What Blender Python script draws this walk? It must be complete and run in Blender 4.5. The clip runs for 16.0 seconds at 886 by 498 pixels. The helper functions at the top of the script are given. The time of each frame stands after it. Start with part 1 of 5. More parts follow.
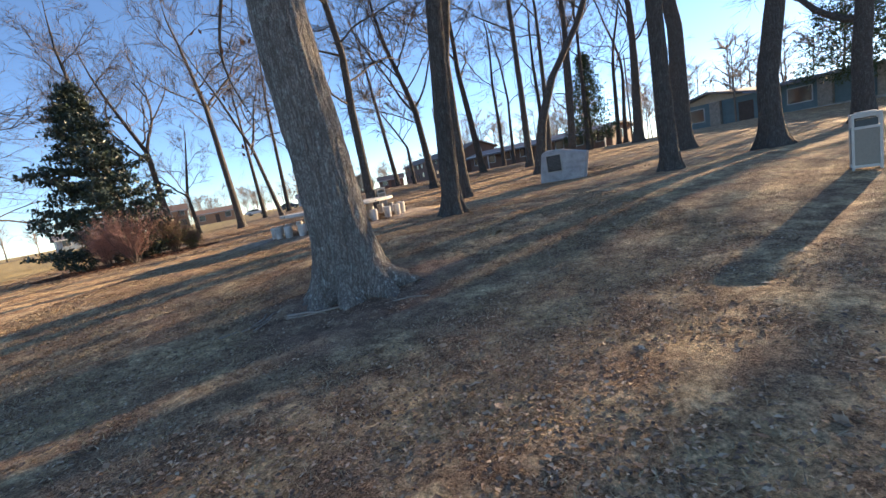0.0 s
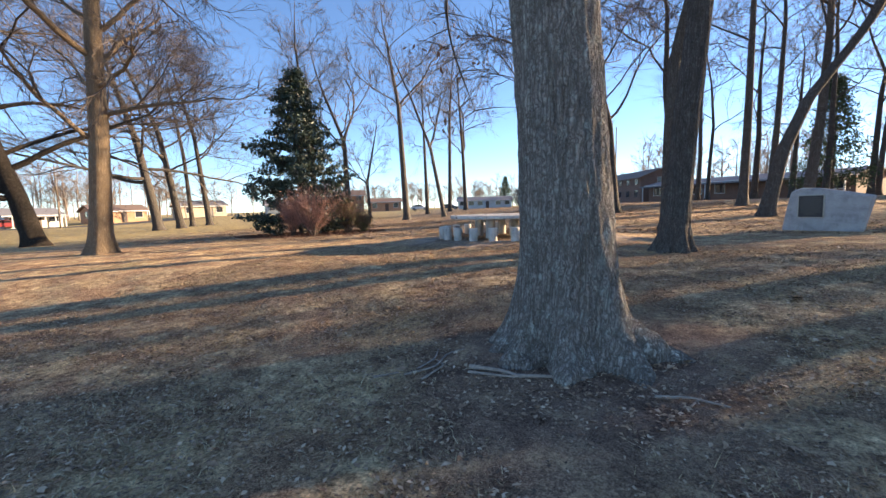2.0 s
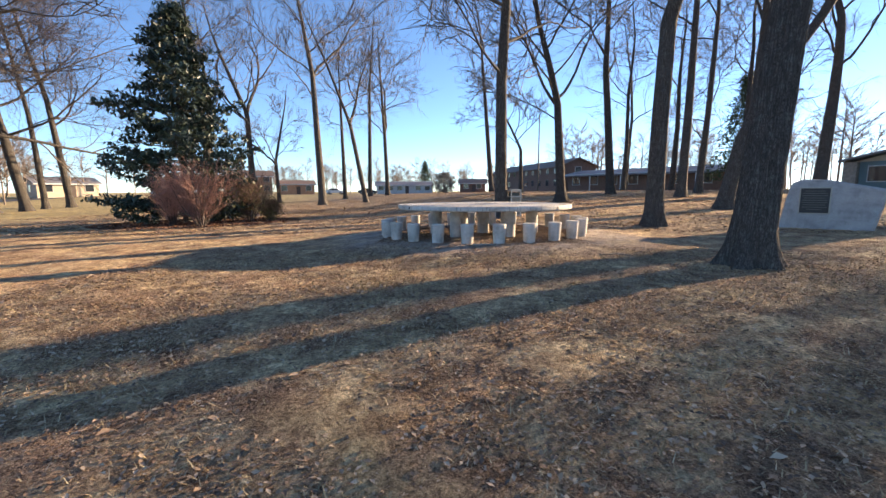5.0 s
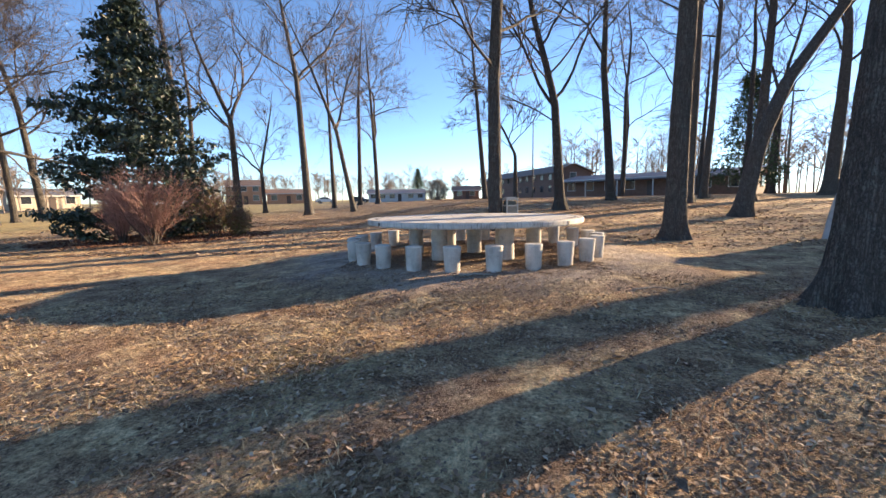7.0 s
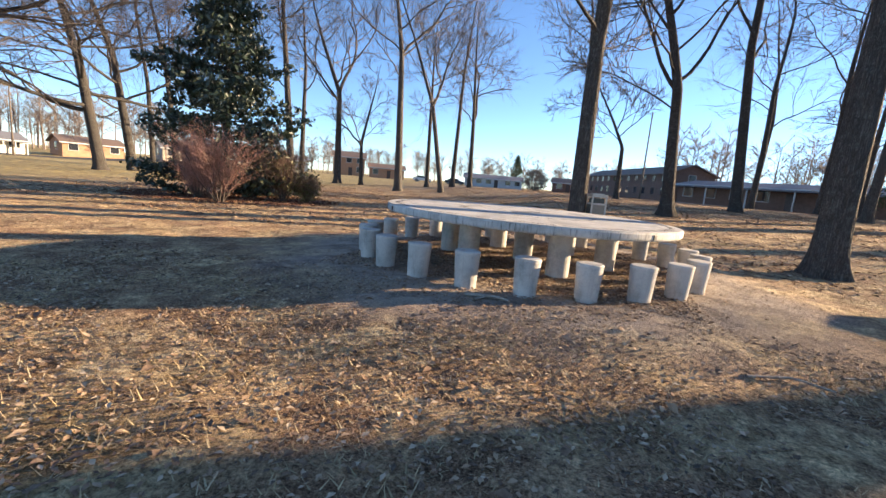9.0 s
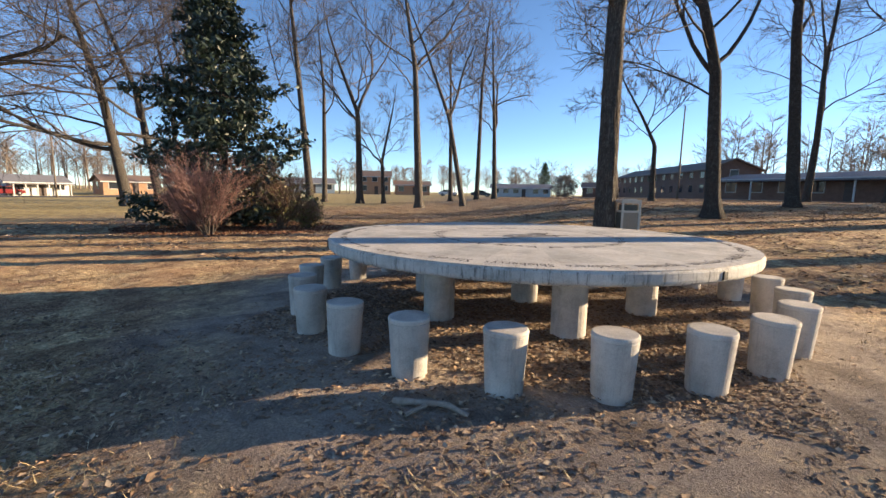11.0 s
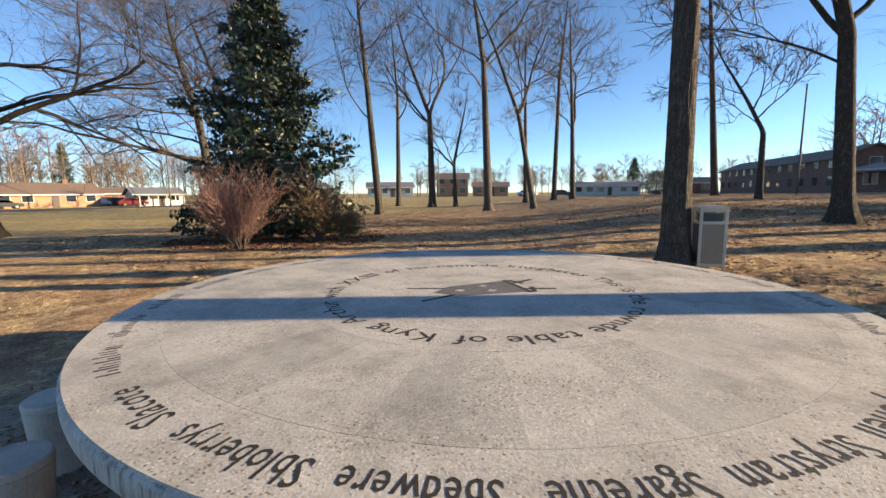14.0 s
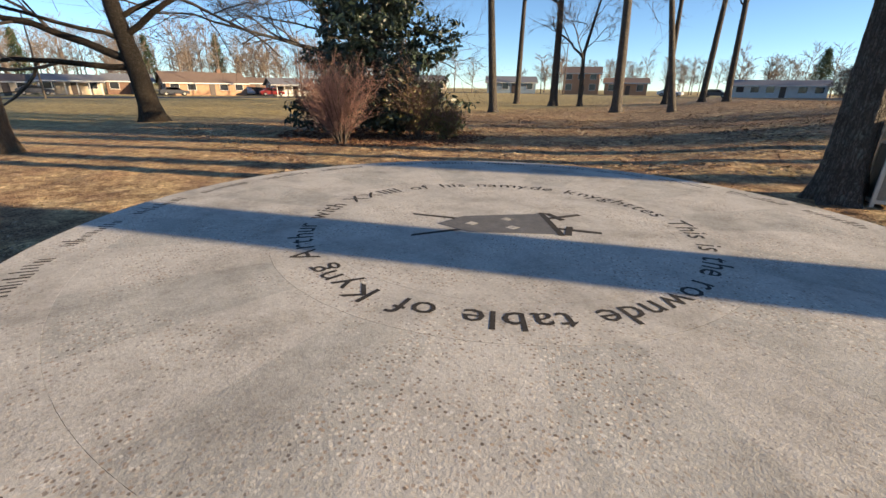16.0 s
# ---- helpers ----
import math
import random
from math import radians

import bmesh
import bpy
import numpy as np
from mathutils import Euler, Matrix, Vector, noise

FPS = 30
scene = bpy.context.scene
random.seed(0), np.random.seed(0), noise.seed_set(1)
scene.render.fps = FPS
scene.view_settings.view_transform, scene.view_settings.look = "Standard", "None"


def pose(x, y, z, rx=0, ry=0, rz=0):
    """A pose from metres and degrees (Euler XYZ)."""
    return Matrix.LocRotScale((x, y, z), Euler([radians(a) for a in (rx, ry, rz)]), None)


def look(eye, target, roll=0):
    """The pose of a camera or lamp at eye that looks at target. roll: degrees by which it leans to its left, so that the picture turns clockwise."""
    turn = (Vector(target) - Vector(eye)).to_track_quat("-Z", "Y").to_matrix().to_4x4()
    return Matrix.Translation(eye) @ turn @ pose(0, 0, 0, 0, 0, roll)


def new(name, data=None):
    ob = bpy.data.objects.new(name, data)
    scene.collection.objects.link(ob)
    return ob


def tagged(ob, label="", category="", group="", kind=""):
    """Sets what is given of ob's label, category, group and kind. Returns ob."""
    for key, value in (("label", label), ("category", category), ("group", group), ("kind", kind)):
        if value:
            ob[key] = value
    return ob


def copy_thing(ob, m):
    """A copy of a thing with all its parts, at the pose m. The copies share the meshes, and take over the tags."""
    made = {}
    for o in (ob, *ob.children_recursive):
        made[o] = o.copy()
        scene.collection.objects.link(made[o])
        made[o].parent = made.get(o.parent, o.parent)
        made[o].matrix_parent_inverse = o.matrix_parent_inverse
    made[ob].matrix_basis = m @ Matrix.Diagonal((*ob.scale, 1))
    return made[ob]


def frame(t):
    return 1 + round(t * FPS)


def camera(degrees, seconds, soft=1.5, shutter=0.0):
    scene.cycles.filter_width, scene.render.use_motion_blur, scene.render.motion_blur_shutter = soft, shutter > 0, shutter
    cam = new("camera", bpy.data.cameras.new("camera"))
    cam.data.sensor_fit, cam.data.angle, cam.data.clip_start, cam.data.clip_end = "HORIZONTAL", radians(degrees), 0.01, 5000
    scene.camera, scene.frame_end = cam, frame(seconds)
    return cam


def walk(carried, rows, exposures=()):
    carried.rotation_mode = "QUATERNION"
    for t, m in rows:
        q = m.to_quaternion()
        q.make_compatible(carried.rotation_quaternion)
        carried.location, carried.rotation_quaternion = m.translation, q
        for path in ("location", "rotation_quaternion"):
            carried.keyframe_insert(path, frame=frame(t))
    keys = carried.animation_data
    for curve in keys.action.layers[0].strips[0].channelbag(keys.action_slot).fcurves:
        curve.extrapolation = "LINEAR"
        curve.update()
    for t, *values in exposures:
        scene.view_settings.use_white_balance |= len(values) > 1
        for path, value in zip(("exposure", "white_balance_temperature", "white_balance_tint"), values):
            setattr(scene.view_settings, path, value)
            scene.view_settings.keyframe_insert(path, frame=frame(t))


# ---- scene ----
cam = camera(92.0, 16.0)
PATH = [
    (0, (-0.144, 0.298, 1.066), (-0.138, 2.271, 0.741), -10.6),
    (0.5, (-0.281, 0.808, 1.043), (-0.319, 2.783, 0.732), -3.3),
    (1, (-0.511, 1.238, 1.068), (-0.906, 3.184, 0.825), -0.8),
    (1.5, (-0.882, 1.707, 1.058), (-1.38, 3.633, 0.854), 1.6),
    (2, (-1.291, 2.243, 1.048), (-1.935, 4.126, 0.854), -1.5),
    (2.5, (-1.72, 2.783, 1.025), (-2.428, 4.644, 0.833), 0.0),
    (3, (-2.099, 3.374, 1.025), (-2.827, 5.225, 0.818), -0.3),
    (3.5, (-2.479, 3.999, 0.984), (-3.101, 5.882, 0.727), -2.5),
    (4, (-2.752, 4.569, 1.021), (-3.157, 6.507, 0.743), -2.5),
    (4.5, (-3.001, 5.092, 1.049), (-3.325, 7.046, 0.768), -0.5),
    (4.7, (-3.105, 5.309, 1.061), (-3.384, 7.27, 0.785), -0.5),
    (6.8, (-3.167, 7.366, 1.117), (-3.401, 9.339, 0.887), 0.2),
    (7, (-3.134, 7.585, 1.137), (-3.373, 9.557, 0.902), -0.9),
    (7.5, (-2.981, 8.061, 1.121), (-3.32, 10.018, 0.886), 0.4),
    (8, (-2.84, 8.55, 1.117), (-3.289, 10.479, 0.842), -0.2),
    (8.5, (-2.684, 9.065, 1.116), (-3.14, 10.988, 0.814), 0.7),
    (9, (-2.588, 9.531, 1.121), (-3.237, 11.396, 0.807), 5.1),
    (9.5, (-2.609, 10.02, 1.174), (-3.262, 11.885, 0.866), 1.9),
    (10, (-2.579, 10.5, 1.205), (-3.307, 12.34, 0.912), -1.1),
    (10.2, (-2.58, 10.665, 1.203), (-3.331, 12.498, 0.926), 0.1),
    (12.3, (-2.31, 12.436, 1.291), (-3.203, 14.209, 1.053), -0.6),
    (12.5, (-2.268, 12.576, 1.313), (-3.188, 14.336, 1.078), -0.9),
    (13, (-2.251, 12.867, 1.304), (-3.219, 14.602, 1.072), 0.3),
    (13.5, (-2.252, 13.178, 1.336), (-3.319, 14.853, 1.101), -0.5),
    (14, (-2.206, 13.445, 1.388), (-3.339, 15.073, 1.127), -0.4),
    (14.5, (-2.203, 13.657, 1.399), (-3.351, 15.255, 1.036), 1.9),
    (15, (-2.219, 13.904, 1.409), (-3.427, 15.412, 0.893), 2.9),
    (15.5, (-2.165, 14.118, 1.413), (-3.514, 15.423, 0.722), 0.4),
    (16, (-2.149, 14.246, 1.408), (-3.586, 15.445, 0.702), 0.9),
]
walk(cam, [(t, look(eye, target, roll)) for t, eye, target, roll in PATH], [(0.0, 1.92, 6600, 13), (1.0, 2.10, 6600, 13), (3.5, 2.12, 6550, 13), (4.5, 1.98, 6500, 13), (8.5, 2.02, 6450, 12), (10.0, 1.76, 6400, 10), (12.5, 1.58, 6400, 9), (14.0, 1.56, 6450, 7), (16.0, 1.40, 6500, 7)])

# ---- light ----
SUN_AZ, SUN_EL = 36.0, 11.0
sun_way = Vector((math.cos(radians(SUN_AZ)) * math.cos(radians(SUN_EL)), math.sin(radians(SUN_AZ)) * math.cos(radians(SUN_EL)), math.sin(radians(SUN_EL))))
world = bpy.data.worlds.new("world")
scene.world = world
world.use_nodes = True
sky = world.node_tree.nodes.new("ShaderNodeTexSky")
sky.sky_type = "NISHITA"
sky.sun_disc = False
sky.sun_elevation = radians(SUN_EL)
sky.sun_rotation = radians(90 - SUN_AZ)
sky.altitude = 1000
sky.air_density, sky.dust_density, sky.ozone_density = 0.7, 0.05, 2.5
background = world.node_tree.nodes["Background"]
background.inputs["Strength"].default_value = 0.089
world.node_tree.links.new(sky.outputs[0], background.inputs["Color"])
sun_data = bpy.data.lights.new("sun", "SUN")
sun_data.energy, sun_data.angle, sun_data.color = 5.0, radians(0.6), (1.0, 0.75, 0.47)
sun = new("sun", sun_data)
sun.matrix_world = look(sun_way * 60, (0, 0, 0))


# ---- materials ----
def shader(name):
    m = bpy.data.materials.new(name)
    m.use_nodes = True
    return m, m.node_tree, m.node_tree.nodes["Principled BSDF"]


def ramp(tree, source, stops):
    node = tree.nodes.new("ShaderNodeValToRGB")
    e = node.color_ramp.elements
    while len(e) < len(stops):
        e.new(0.5)
    for el, (p, c) in zip(e, stops):
        el.position, el.color = p, (*c, 1)
    tree.links.new(source, node.inputs[0])
    return node.outputs[0]


def noise_of(tree, coords, scale, detail=4.0, rough=0.6, stretch=None):
    if stretch:
        mp = tree.nodes.new("ShaderNodeMapping")
        mp.inputs["Scale"].default_value = stretch
        tree.links.new(coords, mp.inputs[0])
        coords = mp.outputs[0]
    n = tree.nodes.new("ShaderNodeTexNoise")
    n.inputs["Scale"].default_value, n.inputs["Detail"].default_value, n.inputs["Roughness"].default_value = scale, detail, rough
    tree.links.new(coords, n.inputs["Vector"])
    return n.outputs["Fac"]


def mix(tree, fac, a, b, mode="MIX"):
    n = tree.nodes.new("ShaderNodeMix")
    n.data_type, n.blend_type = "RGBA", mode
    for sock, v in ((n.inputs[0], fac), (n.inputs[6], a), (n.inputs[7], b)):
        if isinstance(v, (int, float)):
            sock.default_value = v
        elif isinstance(v, tuple):
            sock.default_value = (*v, 1)
        else:
            tree.links.new(v, sock)
    return n.outputs[2]


def bump(tree, bsdf, source, strength, distance):
    n = tree.nodes.new("ShaderNodeBump")
    n.inputs["Strength"].default_value, n.inputs["Distance"].default_value = strength, distance
    tree.links.new(source, n.inputs["Height"])
    tree.links.new(n.outputs[0], bsdf.inputs["Normal"])
    return n


def object_coords(tree):
    return tree.nodes.new("ShaderNodeTexCoord").outputs["Object"]


def plain(name, dark, light, scale=6.0, rough=0.8, relief=0.3, distance=0.004, metal=0.0, stretch=None, fine=None):
    """Two tones by noise at one scale, grain at a finer one."""
    m, tree, b = shader(name)
    c = object_coords(tree)
    n1 = noise_of(tree, c, scale, 5, 0.6, stretch)
    n2 = noise_of(tree, c, fine or scale * 9, 3, 0.6, stretch)
    col = ramp(tree, n1, [(0.32, dark), (0.68, light)])
    col = mix(tree, 0.35, col, ramp(tree, n2, [(0.3, tuple(v * 0.55 for v in dark)), (0.7, tuple(min(1, v * 1.15) for v in light))]))
    tree.links.new(col, b.inputs["Base Color"])
    b.inputs["Roughness"].default_value, b.inputs["Metallic"].default_value = rough, metal
    bump(tree, b, n2, relief, distance)
    return m


def varied(name, colours, rough=0.8, gloss_noise=0.0, island=True, object_random=False):
    """One colour a piece, out of a row of colours."""
    m, tree, b = shader(name)
    if object_random:
        r = tree.nodes.new("ShaderNodeObjectInfo").outputs["Random"]
    else:
        r = tree.nodes.new("ShaderNodeNewGeometry").outputs["Random Per Island"]
    k = len(colours)
    col = ramp(tree, r, [(i / max(1, k - 1), c) for i, c in enumerate(colours)])
    n = noise_of(tree, object_coords(tree), 40, 3)
    col = mix(tree, 0.2, col, ramp(tree, n, [(0.3, tuple(v * 0.5 for v in colours[0])), (0.7, colours[-1])]))
    tree.links.new(col, b.inputs["Base Color"])
    b.inputs["Roughness"].default_value = rough
    return m


def ground_material():
    m, tree, b = shader("dry lawn")
    c = object_coords(tree)
    broad = noise_of(tree, c, 0.35, 4, 0.6)
    patch = noise_of(tree, c, 1.3, 6, 0.65)
    tuft = noise_of(tree, c, 9.0, 6, 0.75)
    fine = noise_of(tree, c, 85.0, 4, 0.75)
    straw = ramp(tree, tuft, [(0.32, (0.14, 0.090, 0.050)), (0.46, (0.45, 0.315, 0.175)), (0.62, (0.72, 0.555, 0.325))])
    litter = ramp(tree, fine, [(0.34, (0.08, 0.045, 0.028)), (0.5, (0.36, 0.225, 0.135)), (0.66, (0.63, 0.43, 0.27))])
    green = ramp(tree, tuft, [(0.3, (0.07, 0.075, 0.03)), (0.7, (0.28, 0.25, 0.10))])
    soil = ramp(tree, fine, [(0.3, (0.24, 0.19, 0.155)), (0.7, (0.55, 0.46, 0.385))])
    lawn = mix(tree, ramp(tree, patch, [(0.42, (0, 0, 0)), (0.60, (1, 1, 1))]), litter, straw)
    lawn = mix(tree, ramp(tree, broad, [(0.57, (0, 0, 0)), (0.70, (0.5, 0.5, 0.5))]), lawn, green)
    crumbs = noise_of(tree, c, 38.0, 5, 0.8)
    lawn = mix(tree, 1.0, lawn, ramp(tree, crumbs, [(0.36, (0.40, 0.38, 0.37)), (0.50, (1.0, 1.0, 1.0)), (0.64, (1.5, 1.48, 1.45))]), "MULTIPLY")
    sep = tree.nodes.new("ShaderNodeSeparateXYZ")
    tree.links.new(c, sep.inputs[0])
    # the open mown lawn to the west is paler and more even
    west = tree.nodes.new("ShaderNodeMapRange")
    tree.links.new(sep.outputs[0], west.inputs[0])
    for i, v in enumerate((-24.0, -36.0, 0.0, 0.75)):
        west.inputs[1 + i].default_value = v
    mown = ramp(tree, tuft, [(0.3, (0.34, 0.27, 0.11)), (0.7, (0.58, 0.46, 0.21))])
    lawn = mix(tree, west.outputs[0], lawn, mown)
    # trodden soil round the table
    dist = tree.nodes.new("ShaderNodeVectorMath")
    dist.operation = "DISTANCE"
    dist.inputs[1].default_value = (TABLE[0], TABLE[1], 0)
    tree.links.new(c, dist.inputs[0])
    wob = tree.nodes.new("ShaderNodeMath")
    wob.operation = "MULTIPLY_ADD"
    tree.links.new(patch, wob.inputs[0])
    wob.inputs[1].default_value = 2.2
    tree.links.new(dist.outputs["Value"], wob.inputs[2])
    worn = tree.nodes.new("ShaderNodeMapRange")
    tree.links.new(wob.outputs[0], worn.inputs[0])
    for i, v in enumerate((3.9, 4.9, 0.9, 0.0)):
        worn.inputs[1 + i].default_value = v
    lawn = mix(tree, worn.outputs[0], lawn, soil)
    # dark leaf mould under the great oak
    span = tree.nodes.new("ShaderNodeVectorMath")
    span.operation = "DISTANCE"
    span.inputs[1].default_value = (-1.3, 5.9, -0.3)
    tree.links.new(c, span.inputs[0])
    edge = tree.nodes.new("ShaderNodeMath")
    edge.operation = "MULTIPLY_ADD"
    tree.links.new(patch, edge.inputs[0])
    edge.inputs[1].default_value = 1.6
    tree.links.new(span.outputs["Value"], edge.inputs[2])
    bed = tree.nodes.new("ShaderNodeMapRange")
    tree.links.new(edge.outputs[0], bed.inputs[0])
    for i, v in enumerate((1.6, 2.9, 0.85, 0.0)):
        bed.inputs[1 + i].default_value = v
    mould = ramp(tree, fine, [(0.34, (0.08, 0.053, 0.042)), (0.52, (0.26, 0.175, 0.135)), (0.68, (0.48, 0.345, 0.265))])
    lawn = mix(tree, bed.outputs[0], lawn, mould)
    mottle = noise_of(tree, c, 2.6, 8, 0.72)
    lawn = mix(tree, 1.0, lawn, ramp(tree, mottle, [(0.38, (0.60, 0.59, 0.58)), (0.50, (1.0, 1.0, 0.99)), (0.64, (1.26, 1.27, 1.24))]), "MULTIPLY")
    tree.links.new(lawn, b.inputs["Base Color"])
    b.inputs["Roughness"].default_value = 0.95
    b.inputs["Specular IOR Level"].default_value = 0.15
    height = mix(tree, 0.5, tuft, fine)
    bump(tree, b, height, 1.0, 0.035)
    return m


def bark_material(name, dark, light, lichen=(0.36, 0.40, 0.34), amount=0.25):
    """Long plates between dark furrows, with grain and lichen."""
    m, tree, b = shader(name)
    c = object_coords(tree)
    warp = noise_of(tree, c, 9, 3, 0.6)
    shift = tree.nodes.new("ShaderNodeVectorMath")
    shift.operation = "MULTIPLY_ADD"
    shift.inputs[1].default_value = (0.13, 0.13, 0.45)
    tree.links.new(warp, shift.inputs[0])
    tree.links.new(c, shift.inputs[2])
    mp = tree.nodes.new("ShaderNodeMapping")
    mp.inputs["Scale"].default_value = (1.0, 1.0, 0.055)
    tree.links.new(shift.outputs[0], mp.inputs[0])
    plates = tree.nodes.new("ShaderNodeTexVoronoi")
    plates.feature = "DISTANCE_TO_EDGE"
    plates.inputs["Scale"].default_value = 30
    tree.links.new(mp.outputs[0], plates.inputs["Vector"])
    furrow = ramp(tree, plates.outputs["Distance"], [(0.0, (0.22, 0.22, 0.22)), (0.14, (0.62, 0.62, 0.62)), (0.36, (1, 1, 1))])
    ridge = noise_of(tree, c, 24, 5, 0.7, (1.0, 1.0, 0.14))
    grain = noise_of(tree, c, 85, 4, 0.75, (1.0, 1.0, 0.35))
    spots = noise_of(tree, c, 8, 7, 0.78)
    col = ramp(tree, ridge, [(0.36, dark), (0.62, light)])
    col = mix(tree, 0.6, col, ramp(tree, grain, [(0.34, tuple(v * 0.5 for v in dark)), (0.66, tuple(v * 1.2 for v in light))]))
    col = mix(tree, ramp(tree, spots, [(0.52, (0, 0, 0)), (0.60, (amount,) * 3)]), col, lichen)
    col = mix(tree, furrow, tuple(v * 0.8 for v in dark), col)
    tree.links.new(col, b.inputs["Base Color"])
    b.inputs["Roughness"].default_value = 0.92
    b.inputs["Specular IOR Level"].default_value = 0.2
    high = mix(tree, 0.5, furrow, grain)
    bump(tree, b, high, 1.0, 0.045)
    return m


def concrete_material(name, tone, speck=0.0, stain=0.3, runs=0.55, drip=12):
    m, tree, b = shader(name)
    c = object_coords(tree)
    cloud = noise_of(tree, c, 2.2, 6, 0.65)
    grit = noise_of(tree, c, 120, 4, 0.7)
    col = ramp(tree, cloud, [(0.3, tuple(v * 0.72 for v in tone)), (0.55, tone), (0.75, tuple(v * 1.12 for v in tone))])
    col = mix(tree, 0.4, col, ramp(tree, grit, [(0.3, tuple(v * 0.55 for v in tone)), (0.65, tuple(v * 1.15 for v in tone))]))
    if speck:
        v = tree.nodes.new("ShaderNodeTexVoronoi")
        v.inputs["Scale"].default_value = 95
        tree.links.new(c, v.inputs["Vector"])
        stone = ramp(tree, v.outputs["Color"], [(0.15, (0.10, 0.07, 0.05)), (0.35, (0.40, 0.30, 0.22)), (0.6, (0.62, 0.57, 0.50)), (0.9, (0.75, 0.72, 0.66))])
        mask = ramp(tree, v.outputs["Distance"], [(0.30, (speck,) * 3), (0.48, (0, 0, 0))])
        worn = ramp(tree, noise_of(tree, c, 3.5, 5, 0.6), [(0.38, (0.15,) * 3), (0.58, (1, 1, 1))])
        col = mix(tree, mix(tree, 1.0, mask, worn, "MULTIPLY"), col, stone)
    blotch = noise_of(tree, c, 3.2, 8, 0.72)
    col = mix(tree, 1.0, col, ramp(tree, blotch, [(0.34, (0.70, 0.69, 0.68)), (0.50, (1.0, 1.0, 1.0)), (0.66, (1.16, 1.16, 1.16))]), "MULTIPLY")
    streak = noise_of(tree, c, drip, 6, 0.75, (1, 1, 0.10))
    col = mix(tree, ramp(tree, streak, [(runs, (0, 0, 0)), (runs + 0.13, (stain,) * 3)]), col, (0.05, 0.045, 0.04))
    tree.links.new(col, b.inputs["Base Color"])
    b.inputs["Roughness"].default_value = 0.85
    bump(tree, b, grit, 0.5, 0.004)
    return m


TABLE = (-3.52, 15.74)
lawn_mat = ground_material()
bark_oak = bark_material("oak bark", (0.054, 0.046, 0.041), (0.215, 0.188, 0.165))
bark_root = bark_material("lichened oak bark", (0.13, 0.11, 0.092), (0.52, 0.465, 0.405), lichen=(0.52, 0.53, 0.46), amount=0.8)
bark_lichen = bark_material("root bark with pale lichen", (0.13, 0.11, 0.09), (0.48, 0.43, 0.375), lichen=(0.66, 0.67, 0.60), amount=1.0)
bark_pale = bark_material("pale smooth bark", (0.16, 0.115, 0.075), (0.36, 0.27, 0.18), (0.40, 0.36, 0.30), 0.2)
# bark kept near black: the shade over this tree is in the colour
bark_shaded = bark_material("bark darkened as shade", (0.018, 0.014, 0.011), (0.075, 0.058, 0.045), amount=0.1)
bark_grey = bark_material("grey bark", (0.045, 0.038, 0.034), (0.145, 0.125, 0.11))
twig_mat = plain("twig bark", (0.040, 0.031, 0.025), (0.125, 0.097, 0.078), 12)
slab_mat = concrete_material("exposed aggregate", (0.555, 0.53, 0.49), 0.85, 0.10)
slab_dark = concrete_material("greenish grey aggregate", (0.475, 0.462, 0.43), 0.85, 0.10)
edge_mat = concrete_material("streaked concrete", (0.555, 0.53, 0.485), 0.0, 0.8, 0.52, 26)
stool_mat = concrete_material("cast concrete", (0.54, 0.505, 0.455), 0.12, 0.25)
granite_mat = concrete_material("grey granite", (0.36, 0.36, 0.36), 0.35, 0.12)
letter_mat = plain("dark letter stain", (0.018, 0.015, 0.013), (0.05, 0.042, 0.036), 30)
shield_mat = plain("grey stone inlay", (0.10, 0.10, 0.105), (0.17, 0.17, 0.175), 20)
bronze_mat = plain("dark bronze", (0.016, 0.016, 0.018), (0.04, 0.038, 0.037), 20, 0.55, metal=0.2)
bronze_light = plain("worn bronze", (0.30, 0.28, 0.24), (0.45, 0.42, 0.36), 20, 0.5, metal=0.5)
bronze_mid = plain("raised bronze letters", (0.09, 0.085, 0.075), (0.15, 0.14, 0.12), 20, 0.5, metal=0.5)
bin_frame_mat = plain("beige coated steel", (0.50, 0.47, 0.40), (0.62, 0.58, 0.50), 8, 0.5)
bin_panel_mat = plain("pebbled panel", (0.22, 0.19, 0.145), (0.36, 0.315, 0.25), 60, 0.8)
bin_dark_mat = plain("dark green steel", (0.045, 0.055, 0.05), (0.08, 0.09, 0.08), 8, 0.55)
leaf_mat = varied("fallen leaves", [(0.045, 0.025, 0.016), (0.15, 0.082, 0.048), (0.29, 0.17, 0.095), (0.44, 0.285, 0.165), (0.70, 0.55, 0.38)])
blade_mat = varied("dry grass blades", [(0.12, 0.078, 0.042), (0.46, 0.325, 0.165), (0.66, 0.50, 0.27), (0.25, 0.205, 0.10), (0.80, 0.66, 0.43)])
magnolia_leaf = varied("glossy evergreen leaves", [(0.016, 0.030, 0.021), (0.028, 0.050, 0.032), (0.044, 0.070, 0.044), (0.072, 0.092, 0.055)], 0.42)
yellow_leaf = varied("yellow-green shrub leaves", [(0.10, 0.10, 0.03), (0.20, 0.17, 0.05)], 0.5)
red_twig = varied("reddish bare twigs", [(0.20, 0.10, 0.085), (0.33, 0.18, 0.15), (0.26, 0.155, 0.125)])
brown_twig = varied("brown bare twigs", [(0.17, 0.10, 0.075), (0.30, 0.19, 0.135)])
dead_leaf = varied("withered oak leaves", [(0.10, 0.04, 0.02), (0.25, 0.10, 0.045), (0.18, 0.08, 0.04)])
mulch_mat = varied("bark mulch", [(0.06, 0.025, 0.015), (0.13, 0.055, 0.03), (0.19, 0.09, 0.05)])
